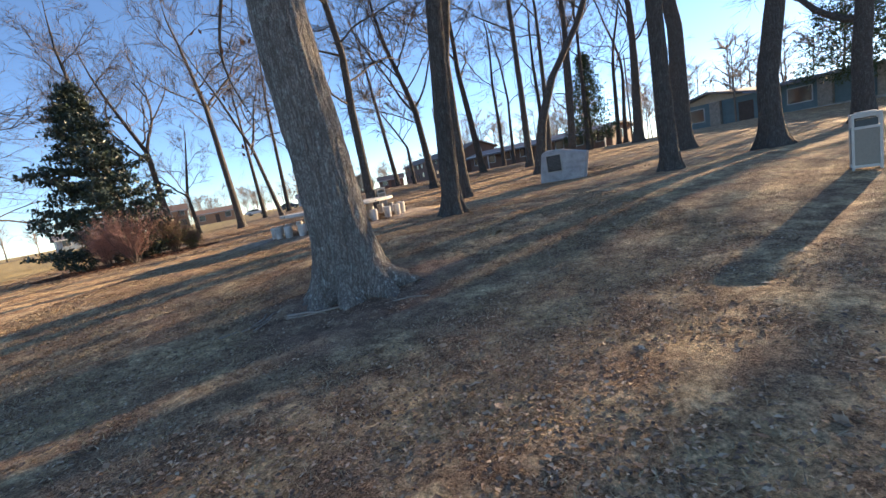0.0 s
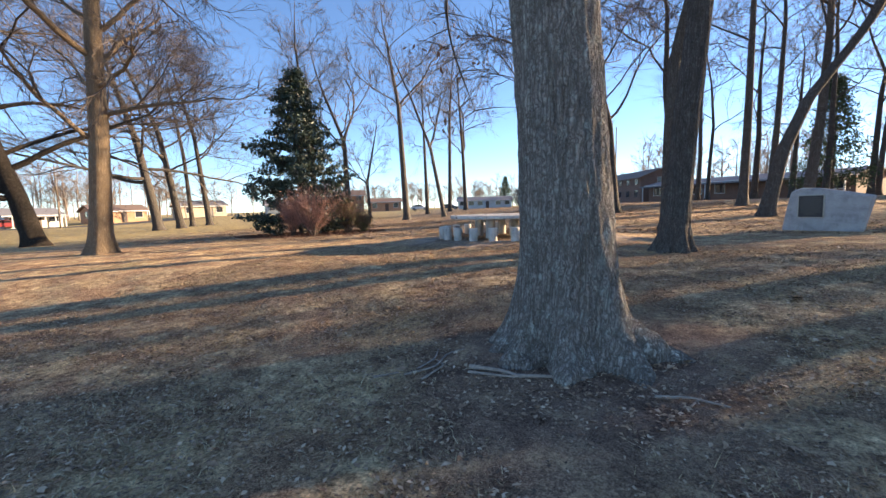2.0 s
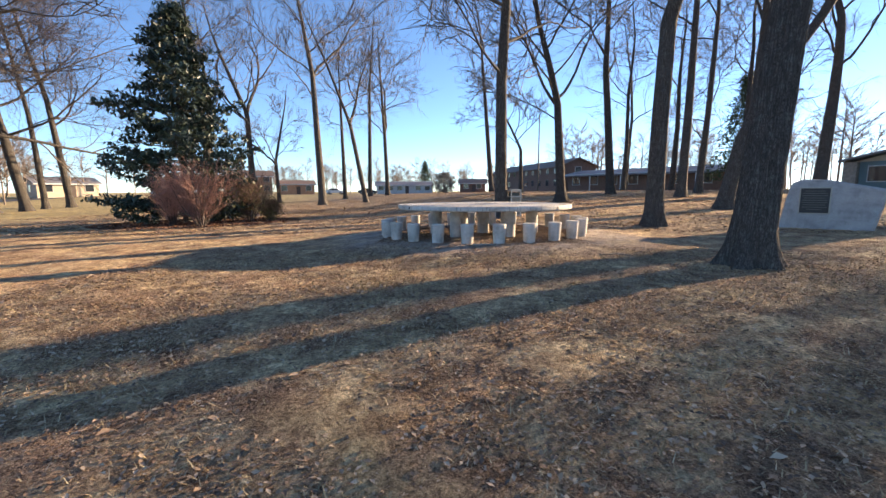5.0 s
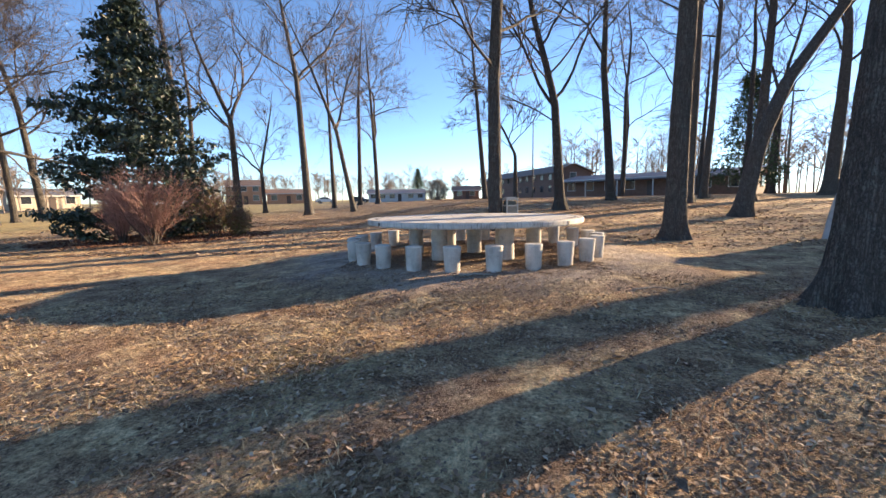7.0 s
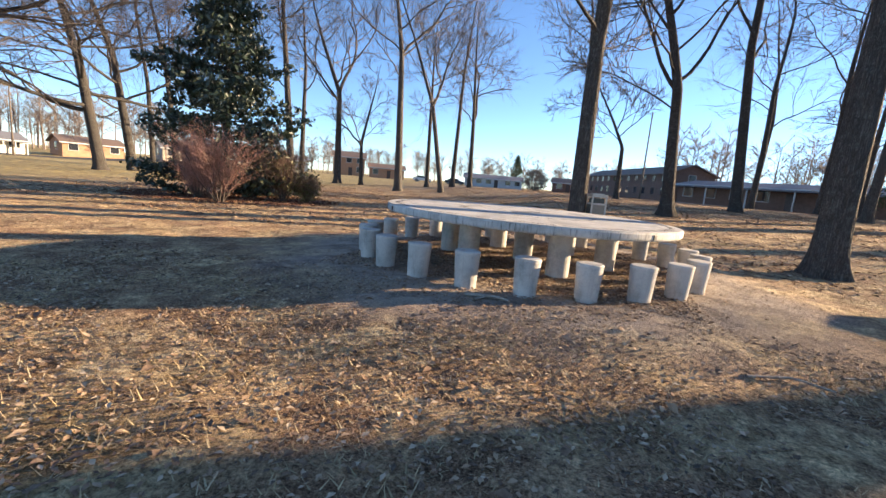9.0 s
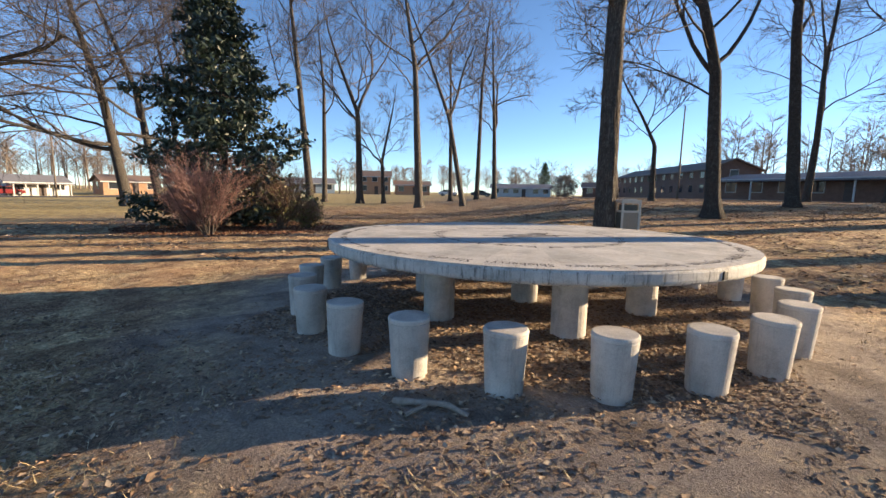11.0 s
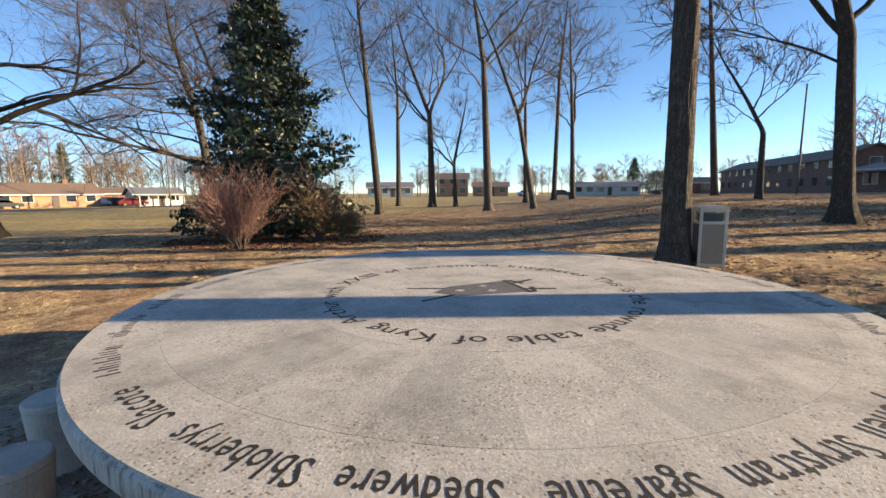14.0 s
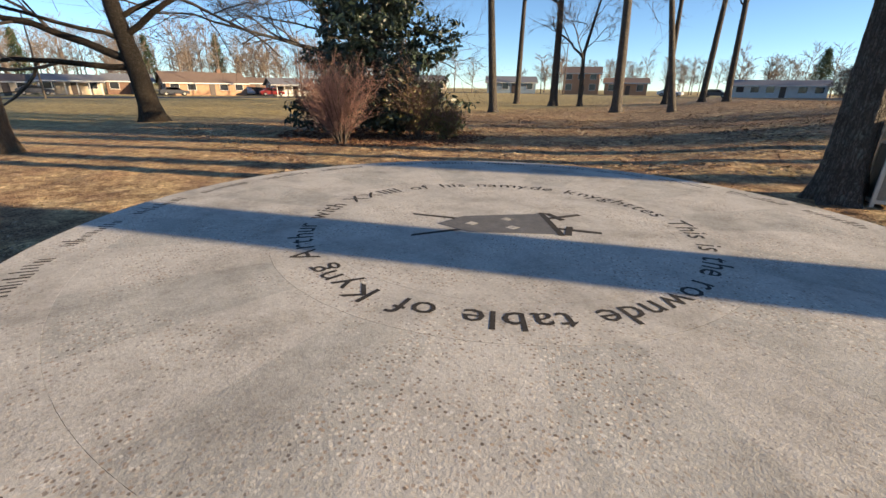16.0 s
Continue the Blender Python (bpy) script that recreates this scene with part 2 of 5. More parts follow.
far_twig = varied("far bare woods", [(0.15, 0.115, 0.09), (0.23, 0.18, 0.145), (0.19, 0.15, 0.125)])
pine_mat = varied("pine needles", [(0.03, 0.05, 0.02), (0.07, 0.10, 0.04)])
brick_orange = plain("orange brick", (0.32, 0.18, 0.11), (0.46, 0.28, 0.17), 3)
brick_brown = plain("brown brick", (0.13, 0.075, 0.055), (0.22, 0.13, 0.095), 3)
siding_white = plain("white siding", (0.50, 0.50, 0.49), (0.66, 0.66, 0.65), 2)
siding_blue = plain("blue-grey siding", (0.22, 0.29, 0.35), (0.32, 0.39, 0.45), 2)
siding_teal = plain("teal wall panels", (0.10, 0.16, 0.175), (0.15, 0.215, 0.235), 2)
siding_tan = plain("tan siding", (0.42, 0.34, 0.25), (0.55, 0.46, 0.35), 2)
roof_grey = plain("grey shingles", (0.13, 0.13, 0.14), (0.24, 0.24, 0.26), 5)
roof_brown = plain("brown shingles", (0.13, 0.09, 0.07), (0.24, 0.17, 0.13), 5)
stone_mat = plain("rough stone piers", (0.18, 0.16, 0.14), (0.38, 0.34, 0.29), 4, relief=0.8, distance=0.03)
asphalt_mat = plain("asphalt", (0.04, 0.04, 0.042), (0.075, 0.073, 0.07), 6)
kerb_mat = concrete_material("kerb concrete", (0.42, 0.40, 0.37))
trim_mat = plain("weathered white trim", (0.46, 0.46, 0.45), (0.62, 0.62, 0.60), 4, 0.6)
door_mat = plain("dark painted door", (0.05, 0.035, 0.03), (0.09, 0.065, 0.055), 4, 0.5)
rubber_mat = plain("tyre rubber", (0.015, 0.015, 0.015), (0.03, 0.03, 0.03), 9)
car_red = plain("red car paint", (0.16, 0.015, 0.018), (0.20, 0.022, 0.025), 2, 0.3)
car_dark = plain("dark car paint", (0.03, 0.035, 0.05), (0.05, 0.055, 0.07), 2, 0.3)
car_white = plain("white car paint", (0.65, 0.65, 0.65), (0.75, 0.75, 0.75), 2, 0.3)
wood_pole = plain("weathered pole wood", (0.10, 0.075, 0.055), (0.19, 0.15, 0.115), 6)
glass_mat, glass_tree, glass_b = shader("window glass")
glass_b.inputs["Base Color"].default_value = (0.03, 0.035, 0.045, 1)
glass_b.inputs["Roughness"].default_value = 0.06
glass_b.inputs["Specular IOR Level"].default_value = 0.7


# ---- small builders ----
def smooth_step(a, b, x):
    u = np.clip((np.asarray(x, float) - a) / (b - a), 0, 1)
    return u * u * (3 - 2 * u)


def ground_z(x, y):
    """Height of the lawn: a low bank south of the table, a rise to the north, a fall to the west."""
    x, y = np.asarray(x, float), np.asarray(y, float)
    z = -0.38 * (1 - smooth_step(3.7, 10.8, y))
    z = z + 0.10 * (1 - smooth_step(2.5, 4.6, np.hypot(x - TABLE[0], y - TABLE[1])))
    d = x + 3.5
    z = z + np.where(d < 0, np.maximum(0.02 * d, -0.6), np.minimum(0.004 * d, 0.4))
    start = 16 + 27 * np.clip((-5 - x) / 15, 0, 1.3)
    return z + smooth_step(0, 1, (y - start) / 30)


def gz(x, y):
    return float(ground_z(x, y))


def mesh_ob(name, verts, faces, material, parent=None, label="", smooth=False):
    me = bpy.data.meshes.new(name)
    me.from_pydata([tuple(v) for v in verts], [], [tuple(f) for f in faces])
    me.materials.append(material)
    if smooth:
        me.polygons.foreach_set("use_smooth", [True] * len(me.polygons))
    me.update()
    ob = new(name, me)
    if parent:
        ob.parent = parent
    if label:
        ob["label"] = label
    return ob


def array_ob(name, verts, faces, material, parent=None, smooth=False):
    """A mesh of equal-sided faces from arrays."""
    me = bpy.data.meshes.new(name)
    verts, faces = np.asarray(verts, np.float32), np.asarray(faces, np.int32)
    k = faces.shape[1]
    me.vertices.add(len(verts))
    me.vertices.foreach_set("co", verts.ravel())
    me.loops.add(faces.size)
    me.loops.foreach_set("vertex_index", faces.ravel())
    me.polygons.add(len(faces))
    me.polygons.foreach_set("loop_start", np.arange(0, faces.size, k, dtype=np.int32))
    if smooth:
        me.polygons.foreach_set("use_smooth", np.ones(len(faces), bool))
    me.materials.append(material)
    me.update(calc_edges=True)
    me.validate()
    ob = new(name, me)
    if parent:
        ob.parent = parent
    return ob


def part(name, bm, material, parent=None, label="", smooth=False):
    me = bpy.data.meshes.new(name)
    bm.normal_update()
    bm.to_mesh(me)
    bm.free()
    me.materials.append(material)
    if smooth:
        me.polygons.foreach_set("use_smooth", [True] * len(me.polygons))
    ob = new(name, me)
    if parent:
        ob.parent = parent
    if label:
        ob["label"] = label
    return ob


def thing(name, m, label, category, group="", kind=""):
    ob = new(name)
    ob.matrix_basis = m
    ob.empty_display_size = 0.2
    return tagged(ob, label, category, group, kind)


def box(bm, x0, x1, y0, y1, z0, z1, bevel=0.0):
    made = bmesh.ops.create_cube(bm, size=1.0, matrix=Matrix.Translation(((x0 + x1) / 2, (y0 + y1) / 2, (z0 + z1) / 2)) @ Matrix.Diagonal((x1 - x0, y1 - y0, z1 - z0, 1)))
    if bevel:
        edges = {e for v in made["verts"] for e in v.link_edges}
        bmesh.ops.bevel(bm, geom=list(edges), offset=bevel, segments=2, affect="EDGES", profile=0.5)
    return bm


def box_part(name, dims, material, parent, bevel=0.0, label=""):
    return part(name, box(bmesh.new(), *dims, bevel), material, parent, label)


def prism(bm, outline, z0, z1, hole=None):
    """A slab with the given outline in plan."""
    low = [bm.verts.new((x, y, z0)) for x, y in outline]
    high = [bm.verts.new((x, y, z1)) for x, y in outline]
    bm.faces.new(high)
    bm.faces.new(low[::-1])
    n = len(outline)
    for i in range(n):
        bm.faces.new((low[i], low[(i + 1) % n], high[(i + 1) % n], high[i]))
    return bm


def lathe(profile, sides=32):
    """Closed solid from (radius, height) pairs."""
    bm = bmesh.new()
    rings = [[bm.verts.new((r * math.cos(2 * math.pi * i / sides), r * math.sin(2 * math.pi * i / sides), z)) for i in range(sides)] for r, z in profile]
    for a, b in zip(rings, rings[1:]):
        for i in range(sides):
            bm.faces.new((a[i], a[(i + 1) % sides], b[(i + 1) % sides], b[i]))
    bm.faces.new(rings[0][::-1])
    bm.faces.new(rings[-1])
    return bm


class Tubes:
    """Tapered round limbs gathered into one mesh; limbs of one kind are shaped together."""

    def __init__(self):
        self.kinds, self.many = {}, []

    def add(self, pts, radii, sides):
        self.kinds.setdefault((len(pts), sides), []).append((pts, radii))

    def add_many(self, pts, radii, sides):
        """Limbs of one kind at once: pts (number, points, 3), radii (number, points)."""
        self.many.append((pts, radii, sides))

    def ob(self, name, material, parent=None, smooth=True):
        verts, faces, n = [], [], 0
        lots = [(k, s, np.array([q[0] for q in some], float), np.array([q[1] for q in some], float)) for (k, s), some in self.kinds.items()]
        for key in sorted({(m[0].shape[1], m[2]) for m in self.many}):
            same = [m for m in self.many if (m[0].shape[1], m[2]) == key]
            lots.append((*key, np.concatenate([m[0] for m in same]), np.concatenate([m[1] for m in same])))
        for k, sides, p, r in lots:
            t = np.gradient(p, axis=1)
            t /= np.linalg.norm(t, axis=2, keepdims=True) + 1e-9
            ref = np.where(np.abs(t[:, :1, 2:]) > 0.7, np.array([1.0, 0.2, 0.0]), np.array([0.0, 0.0, 1.0]))
            u = np.cross(t, np.broadcast_to(ref, t.shape))
            u /= np.linalg.norm(u, axis=2, keepdims=True) + 1e-9
            w = np.cross(t, u)
            a = np.arange(sides) * 2 * np.pi / sides
            ring = p[:, :, None] + r[:, :, None, None] * (np.cos(a)[:, None] * u[:, :, None] + np.sin(a)[:, None] * w[:, :, None])
            i, j = np.meshgrid(np.arange(k - 1), np.arange(sides), indexing="ij")
            q = np.stack([i * sides + j, i * sides + (j + 1) % sides, (i + 1) * sides + (j + 1) % sides, (i + 1) * sides + j], -1).reshape(1, -1, 4)
            faces.append((n + np.arange(len(p))[:, None, None] * k * sides + q).reshape(-1, 4))
            verts.append(ring.reshape(-1, 3))
            n += len(p) * k * sides
        return array_ob(name, np.concatenate(verts), np.concatenate(faces), material, parent, smooth)


def rotated(d, angle, rng):
    """A way that leaves d by the given angle, to a random side."""
    a, b, c = rng.normal(size=3).tolist()
    x, y, z = float(d[0]), float(d[1]), float(d[2])
    u, v, w = y * c - z * b, z * a - x * c, x * b - y * a
    k = math.sin(angle) / (math.sqrt(u * u + v * v + w * w) + 1e-9)
    q = math.cos(angle)
    return np.array((q * x + k * u, q * y + k * v, q * z + k * w))


# ---- ground ----
def spread(lo, hi, step, far, growth=1.16):
    mid = np.arange(lo, hi + step / 2, step)
    left, right, s = [], [], step
    while (left[-1] if left else 0) < far:
        s *= growth
        left.append((left[-1] if left else 0) + s)
    return np.concatenate([lo - np.array(left[::-1]), mid, hi + np.array(left)])


gx, gy = spread(-16, 9, 0.14, 1500), spread(-2, 24, 0.14, 1500)
X, Y = np.meshgrid(gx, gy, indexing="ij")
rough = 0.018 * np.sin(X * 2.1 + 1.3 * np.sin(Y * 1.7)) * np.sin(Y * 2.6 + X * 0.7)
near_table = smooth_step(1.2, 3.2, np.hypot(X - TABLE[0], Y - TABLE[1]))
Z = ground_z(X, Y) + (rough + np.random.default_rng(3).normal(0, 0.006, X.shape)) * np.where((np.abs(X + 3) < 14) & (np.abs(Y - 11) < 15), 1, 0.3) * (0.25 + 0.75 * near_table)
ni, nj = X.shape
ii, jj = np.meshgrid(np.arange(ni - 1), np.arange(nj - 1), indexing="ij")
quad = np.stack([ii * nj + jj, (ii + 1) * nj + jj, (ii + 1) * nj + jj + 1, ii * nj + jj + 1], -1).reshape(-1, 4)
ground = array_ob("ground", np.stack([X, Y, Z], -1).reshape(-1, 3), quad, lawn_mat, None, True)
tagged(ground, "dry winter lawn with leaf litter and worn soil", "lawn", kind="structure")


def rect_on_ground(name, x0, x1, y0, y1, lift, material, nx, ny):
    xs, ys = np.linspace(x0, x1, nx), np.linspace(y0, y1, ny)
    A, B = np.meshgrid(xs, ys, indexing="ij")
    i, j = np.meshgrid(np.arange(nx - 1), np.arange(ny - 1), indexing="ij")
    q = np.stack([i * ny + j, (i + 1) * ny + j, (i + 1) * ny + j + 1, i * ny + j + 1], -1).reshape(-1, 4)
    return array_ob(name, np.stack([A, B, ground_z(A, B) + lift], -1).reshape(-1, 3), q, material, None, True)


road = rect_on_ground("road", -86, -78, -120, 100, 0.03, asphalt_mat, 6, 40)
tagged(road, "grey asphalt street along the far side of the park", "road", kind="structure")
road_b = rect_on_ground("road", -78, 60, 93, 100, 0.04, asphalt_mat, 40, 6)
tagged(road_b, "grey asphalt street behind the trees", "road", kind="structure")


# ---- table ----
TOP, RADIUS, THICK = 0.779, 1.99, 0.098


def arc(r, a0, a1, n):
    return [(r * math.cos(a0 + (a1 - a0) * i / n), r * math.sin(a0 + (a1 - a0) * i / n)) for i in range(n + 1)]


def sector(r0, r1, a0, a1, n=6):
    return arc(r1, a0, a1, n) + arc(r0, a0, a1, n)[::-1]


table = thing("round_table", pose(TABLE[0], TABLE[1], 0), "large round pale concrete table with carved dark lettering", "table")
slab = lathe([(RADIUS - 0.02, TOP - THICK), (RADIUS - 0.004, TOP - THICK + 0.014), (RADIUS, TOP - THICK + 0.03), (RADIUS, TOP - 0.022), (RADIUS - 0.006, TOP - 0.012), (RADIUS - 0.012, TOP - 0.008)], 160)
part("tabletop", slab, edge_mat, table, "streaked concrete slab edge")
part("rim_band", prism(bmesh.new(), sector(1.6845, RADIUS - 0.012, 0, 2 * math.pi - 1e-4, 160), TOP - 0.008, TOP), slab_mat, table)
part("centre_disc", lathe([(0.815, TOP - 0.008), (0.815, TOP)], 96), slab_mat, table)
part("letter_band", prism(bmesh.new(), sector(0.8155, 1.0495, 0, 2 * math.pi - 1e-4, 120), TOP - 0.008, TOP), slab_mat, table)
WEDGES = 24
for k in range(WEDGES):
    a0 = 2 * math.pi * k / WEDGES + 0.07
    part("wedge", prism(bmesh.new(), sector(1.050, 1.684, a0, a0 + 2 * math.pi / WEDGES), TOP - 0.008, TOP), slab_dark if k % 2 else slab_mat, table)
# six pedestals in a ring and one in the middle
for k in range(7):
    a, ring = radians(-59 + 60 * k), 1.12 if k < 6 else 0.0
    px, py = ring * math.cos(a), ring * math.sin(a)
    g0 = gz(TABLE[0] + px, TABLE[1] + py)
    bm = lathe([(0.136, g0 - 0.06), (0.138, TOP - THICK - 0.02), (0.133, TOP - THICK)], 28)
    bmesh.ops.translate(bm, verts=bm.verts, vec=(px, py, 0))
    part("pedestal", bm, stool_mat, table, smooth=False)
for a_deg in (-39.3, -138.5):
    a = radians(a_deg)
    bm = box(bmesh.new(), -0.006, 0.009, -0.022, 0.022, -0.026, 0.026, 0.004)
    bmesh.ops.transform(bm, verts=bm.verts, matrix=pose(RADIUS * math.cos(a), RADIUS * math.sin(a), TOP - 0.052, 0, 0, a_deg))
    part("edge_plate", bm, bronze_mat, table, "small dark rusted metal plate")


def glyph(ch):
    """The flat outline mesh of one letter of the built-in font, one unit high, and its width."""
    cu = bpy.data.curves.new("glyph", "FONT")
    cu.body, cu.size, cu.resolution_u, cu.offset = ch, 1.0, 2, 0.005
    ob = new("glyph", cu)
    me = bpy.data.meshes.new_from_object(ob.evaluated_get(bpy.context.evaluated_depsgraph_get()))
    v = [tuple(p.co) for p in me.vertices]
    f = [tuple(p.vertices) for p in me.polygons]
    bpy.data.objects.remove(ob)
    bpy.data.curves.remove(cu)
    bpy.data.meshes.remove(me)
    return v, f, (max(p[0] for p in v) + 0.06 if v else 0.28)


GLYPHS = {}


def ring_text(name, text, radius, start, end, height, weight, parent):
    """Letters round the centre, read clockwise, with their tops outwards."""
    for ch in set(text):
        if ch != " " and ch not in GLYPHS:
            GLYPHS[ch] = glyph(ch)
    widths = [GLYPHS[ch][2] if ch != " " else 0.42 for ch in text]
    total, at = sum(widths), 0.0
    for ch, w in zip(text, widths):
        if ch != " ":
            gv, gf, _ = GLYPHS[ch]
            verts = []
            for x, y, _ in gv:
                a = radians(start + (end - start) * (at + x) / total)
                r = radius + y * height - height * 0.35
                verts.append((r * math.cos(a), r * math.sin(a), TOP + 0.0007))
            mesh_ob(name, verts, gf, letter_mat, parent)
        at += w


ring_text("letter", "This is the rownde table of Kyng Arthur with XXIIII of his namyde knyghttes ", 0.93, 58, 58 - 360, 0.155, 1, table)
for word, a0, a1 in (("Slyonell", -15, -28), ("Strystram", -30, -43), ("Sgarethe", -45, -56), ("Sbedwere", -58.5, -70), ("Sbloberrys", -72, -85.5), ("Slacote", -88, -98)):
    ring_text("letter", word, 1.85, a0, a1, 0.15, 1, table)
rng = random.Random(5)
for k in range(18):
    a = -103.0 - 15 * k
    while a > -103.0 - 15 * k - 11:
        w = rng.uniform(0.22, 0.42)
        r0, r1 = 1.825 + rng.uniform(-0.015, 0.0), 1.868 + rng.uniform(-0.015, 0.03)
        part("letter", prism(bmesh.new(), sector(r0, r1, radians(a - w), radians(a), 1), TOP + 0.0002, TOP + 0.0008), letter_mat, table)
        a -= w + rng.uniform(0.4, 0.75)
# the shield with two crossed blades in the middle
AX, AY = Vector((-0.60, -0.80)), Vector((0.80, -0.60))


def flat(points, z0, z1, material, name):
    bm = bmesh.new()
    pts = [AX * a + AY * b for a, b in points]
    if sum(p.x * q.y - q.x * p.y for p, q in zip(pts, pts[1:] + pts[:1])) < 0:
        pts = pts[::-1]
    prism(bm, [(p.x - 0.02, p.y + 0.02) for p in pts], z0, z1)
    part(name, bm, material, table, "dark inlaid crest")


for s in (1, -1):
    flat([(0.42, s * 0.16), (0.43, s * 0.19), (-0.46, -s * 0.17), (-0.47, -s * 0.14)], TOP + 0.0002, TOP + 0.0008, letter_mat, "blade")
    flat([(-0.33, -s * 0.05), (-0.36, -s * 0.06), (-0.31, -s * 0.19), (-0.28, -s * 0.18)], TOP + 0.0002, TOP + 0.0014, letter_mat, "crossguard")
flat([(0.30, 0.0), (0.16, 0.13), (-0.25, 0.17), (-0.25, -0.17), (0.16, -0.13)], TOP + 0.0002, TOP + 0.002, shield_mat, "shield")
flat([(-0.25, 0.19), (-0.28, 0.19), (-0.28, -0.19), (-0.25, -0.19)], TOP + 0.0002, TOP + 0.0024, letter_mat, "shield_bar")
for a, b in ((-0.06, 0.07), (-0.06, -0.07), (0.13, 0.0)):
    flat([(a + 0.035, b), (a, b + 0.03), (a - 0.035, b), (a, b - 0.03)], TOP + 0.001, TOP + 0.0028, edge_mat, "crest_mark")

# ---- stools ----
seat_mat = concrete_material("worn concrete", (0.60, 0.56, 0.50), 0.05, 0.12)
stool = thing("concrete_stool", pose(0, 0, 0), "tapered round cast concrete stool beside the round table", "stool", "stools round the table")
part("body", lathe([(0.104, -0.06), (0.109, 0.01), (0.126, 0.335), (0.122, 0.340)], 36), stool_mat, stool)
part("seat", lathe([(0.1275, 0.3402), (0.1285, 0.354), (0.125, 0.364), (0.118, 0.368)], 36), seat_mat, stool, "worn smooth concrete seat top")
rng = random.Random(11)
first = True
for k in range(24):
    a = radians(-79.6 + 15 * k)
    x, y = -3.55 + 2.27 * math.cos(a), 15.85 + 2.27 * math.sin(a)
    m = pose(x, y, gz(x, y), rng.uniform(-1.2, 1.2), rng.uniform(-1.2, 1.2), rng.uniform(0, 360))
    if first:
        stool.matrix_basis, first = m, False
    else:
        copy_thing(stool, m)


# ---- litter bins ----
def litter_bin():
    w = thing("litter_bin", pose(0, 0, 0), "square litter bin with beige frame and pebbled panels", "litter bin", "litter bins")
    s = 0.20
    for x in (-1, 1):
        for y in (-1, 1):
            box_part("post", (x * s - 0.022, x * s + 0.022, y * s - 0.022, y * s + 0.022, 0.0, 1.06), bin_frame_mat, w, 0.005)
    for k in range(4):
        for name, z0, z1 in (("bottom_rail", 0.05, 0.10), ("middle_rail", 0.80, 0.85), ("top_rail", 1.02, 1.07)):
            bm = box(bmesh.new(), -s + 0.02, s - 0.02, -s - 0.020, -s + 0.020, z0, z1, 0.004)
            bmesh.ops.rotate(bm, verts=bm.verts, matrix=Matrix.Rotation(k * math.pi / 2, 3, "Z"))
            part(name, bm, bin_frame_mat, w)
        bm = box(bmesh.new(), -s + 0.023, s - 0.023, -s - 0.004, -s + 0.008, 0.10, 0.80)
        bmesh.ops.rotate(bm, verts=bm.verts, matrix=Matrix.Rotation(k * math.pi / 2, 3, "Z"))
        part("side_panel", bm, bin_dark_mat if k % 2 else bin_panel_mat, w)
    box_part("liner", (-0.165, 0.165, -0.165, 0.165, 0.06, 0.985), bin_dark_mat, w, 0.01)
    bm = bmesh.new()
    box(bm, -s - 0.03, s + 0.03, -s - 0.03, s + 0.03, 1.07, 1.10, 0.012)
    box(bm, -s + 0.05, s - 0.05, -s + 0.05, s - 0.05, 1.10, 1.125, 0.01)
    part("lid", bm, bin_frame_mat, w, "low stepped lid")
    return w


bin_a = litter_bin()
bin_a.matrix_basis = pose(-2.63, 21.85, gz(-2.63, 21.85), 0, 0, 22) @ Matrix.Scale(0.93, 4)
copy_thing(bin_a, pose(7.35, 7.6, gz(7.35, 7.6), 0, 0, -40) @ Matrix.Scale(0.93, 4))

# ---- marker stone ----
marker = thing("marker_stone", pose(5.25, 18.0, gz(5.25, 18.0) - 0.03, 0, 0, -40), "rough-hewn grey granite marker with a dark bronze plaque", "monument")
front = [(-0.93, 0.0), (0.90, 0.0), (0.99, 0.45), (1.10, 1.02), (0.62, 1.13), (0.02, 1.27), (-0.50, 1.30), (-0.72, 1.20), (-0.80, 0.85), (-0.88, 0.40)]
bm = bmesh.new()
rng = random.Random(2)
layers = []
for y, shrink in ((0.0, 1.0), (0.05, 1.025), (0.25, 1.03), (0.42, 1.0), (0.5, 0.94)):
    layers.append([bm.verts.new((x * shrink + rng.uniform(-0.02, 0.02), y + rng.uniform(-0.012, 0.012) * (y > 0), z * shrink + rng.uniform(-0.015, 0.015) * (z > 0))) for x, z in front])
for a, b in zip(layers, layers[1:]):
    for i in range(len(front)):
        bm.faces.new((a[i], a[(i + 1) % len(front)], b[(i + 1) % len(front)], b[i]))
bm.faces.new(layers[0])
bm.faces.new(layers[-1][::-1])
bmesh.ops.recalc_face_normals(bm, faces=bm.faces)
part("stone", bm, granite_mat, marker)
box_part("plaque_frame", (-0.55, 0.10, -0.035, 0.0, 0.42, 1.12), bronze_light, marker, 0.006, "pale worn bronze border")
box_part("plaque", (-0.52, 0.07, -0.045, -0.02, 0.45, 1.09), bronze_mat, marker, 0.004, "dark bronze plaque")
for k in range(9):
    z = 1.02 - 0.06 * k
    half = (0.20, 0.24, 0.25, 0.22, 0.25, 0.25, 0.23, 0.25, 0.15)[k]
    box_part("text_line", (-0.225 - half, -0.225 + half, -0.0485, -0.044, z - 0.009, z + 0.009), bronze_mid, marker)


# ---- trees ----
def stem_path(points, steps):
    """A smooth line through a few points, each (dx, dy, height)."""
    p = np.array(points, float)
    s = np.r_[0, np.cumsum(np.linalg.norm(np.diff(p, axis=0), axis=1))]
    u = np.linspace(0, s[-1], steps)
    line = np.stack([np.interp(u, s, p[:, i]) for i in range(3)], 1)
    for _ in range(3):
        line[1:-1] = 0.25 * line[:-2] + 0.5 * line[1:-1] + 0.25 * line[2:]
    return line


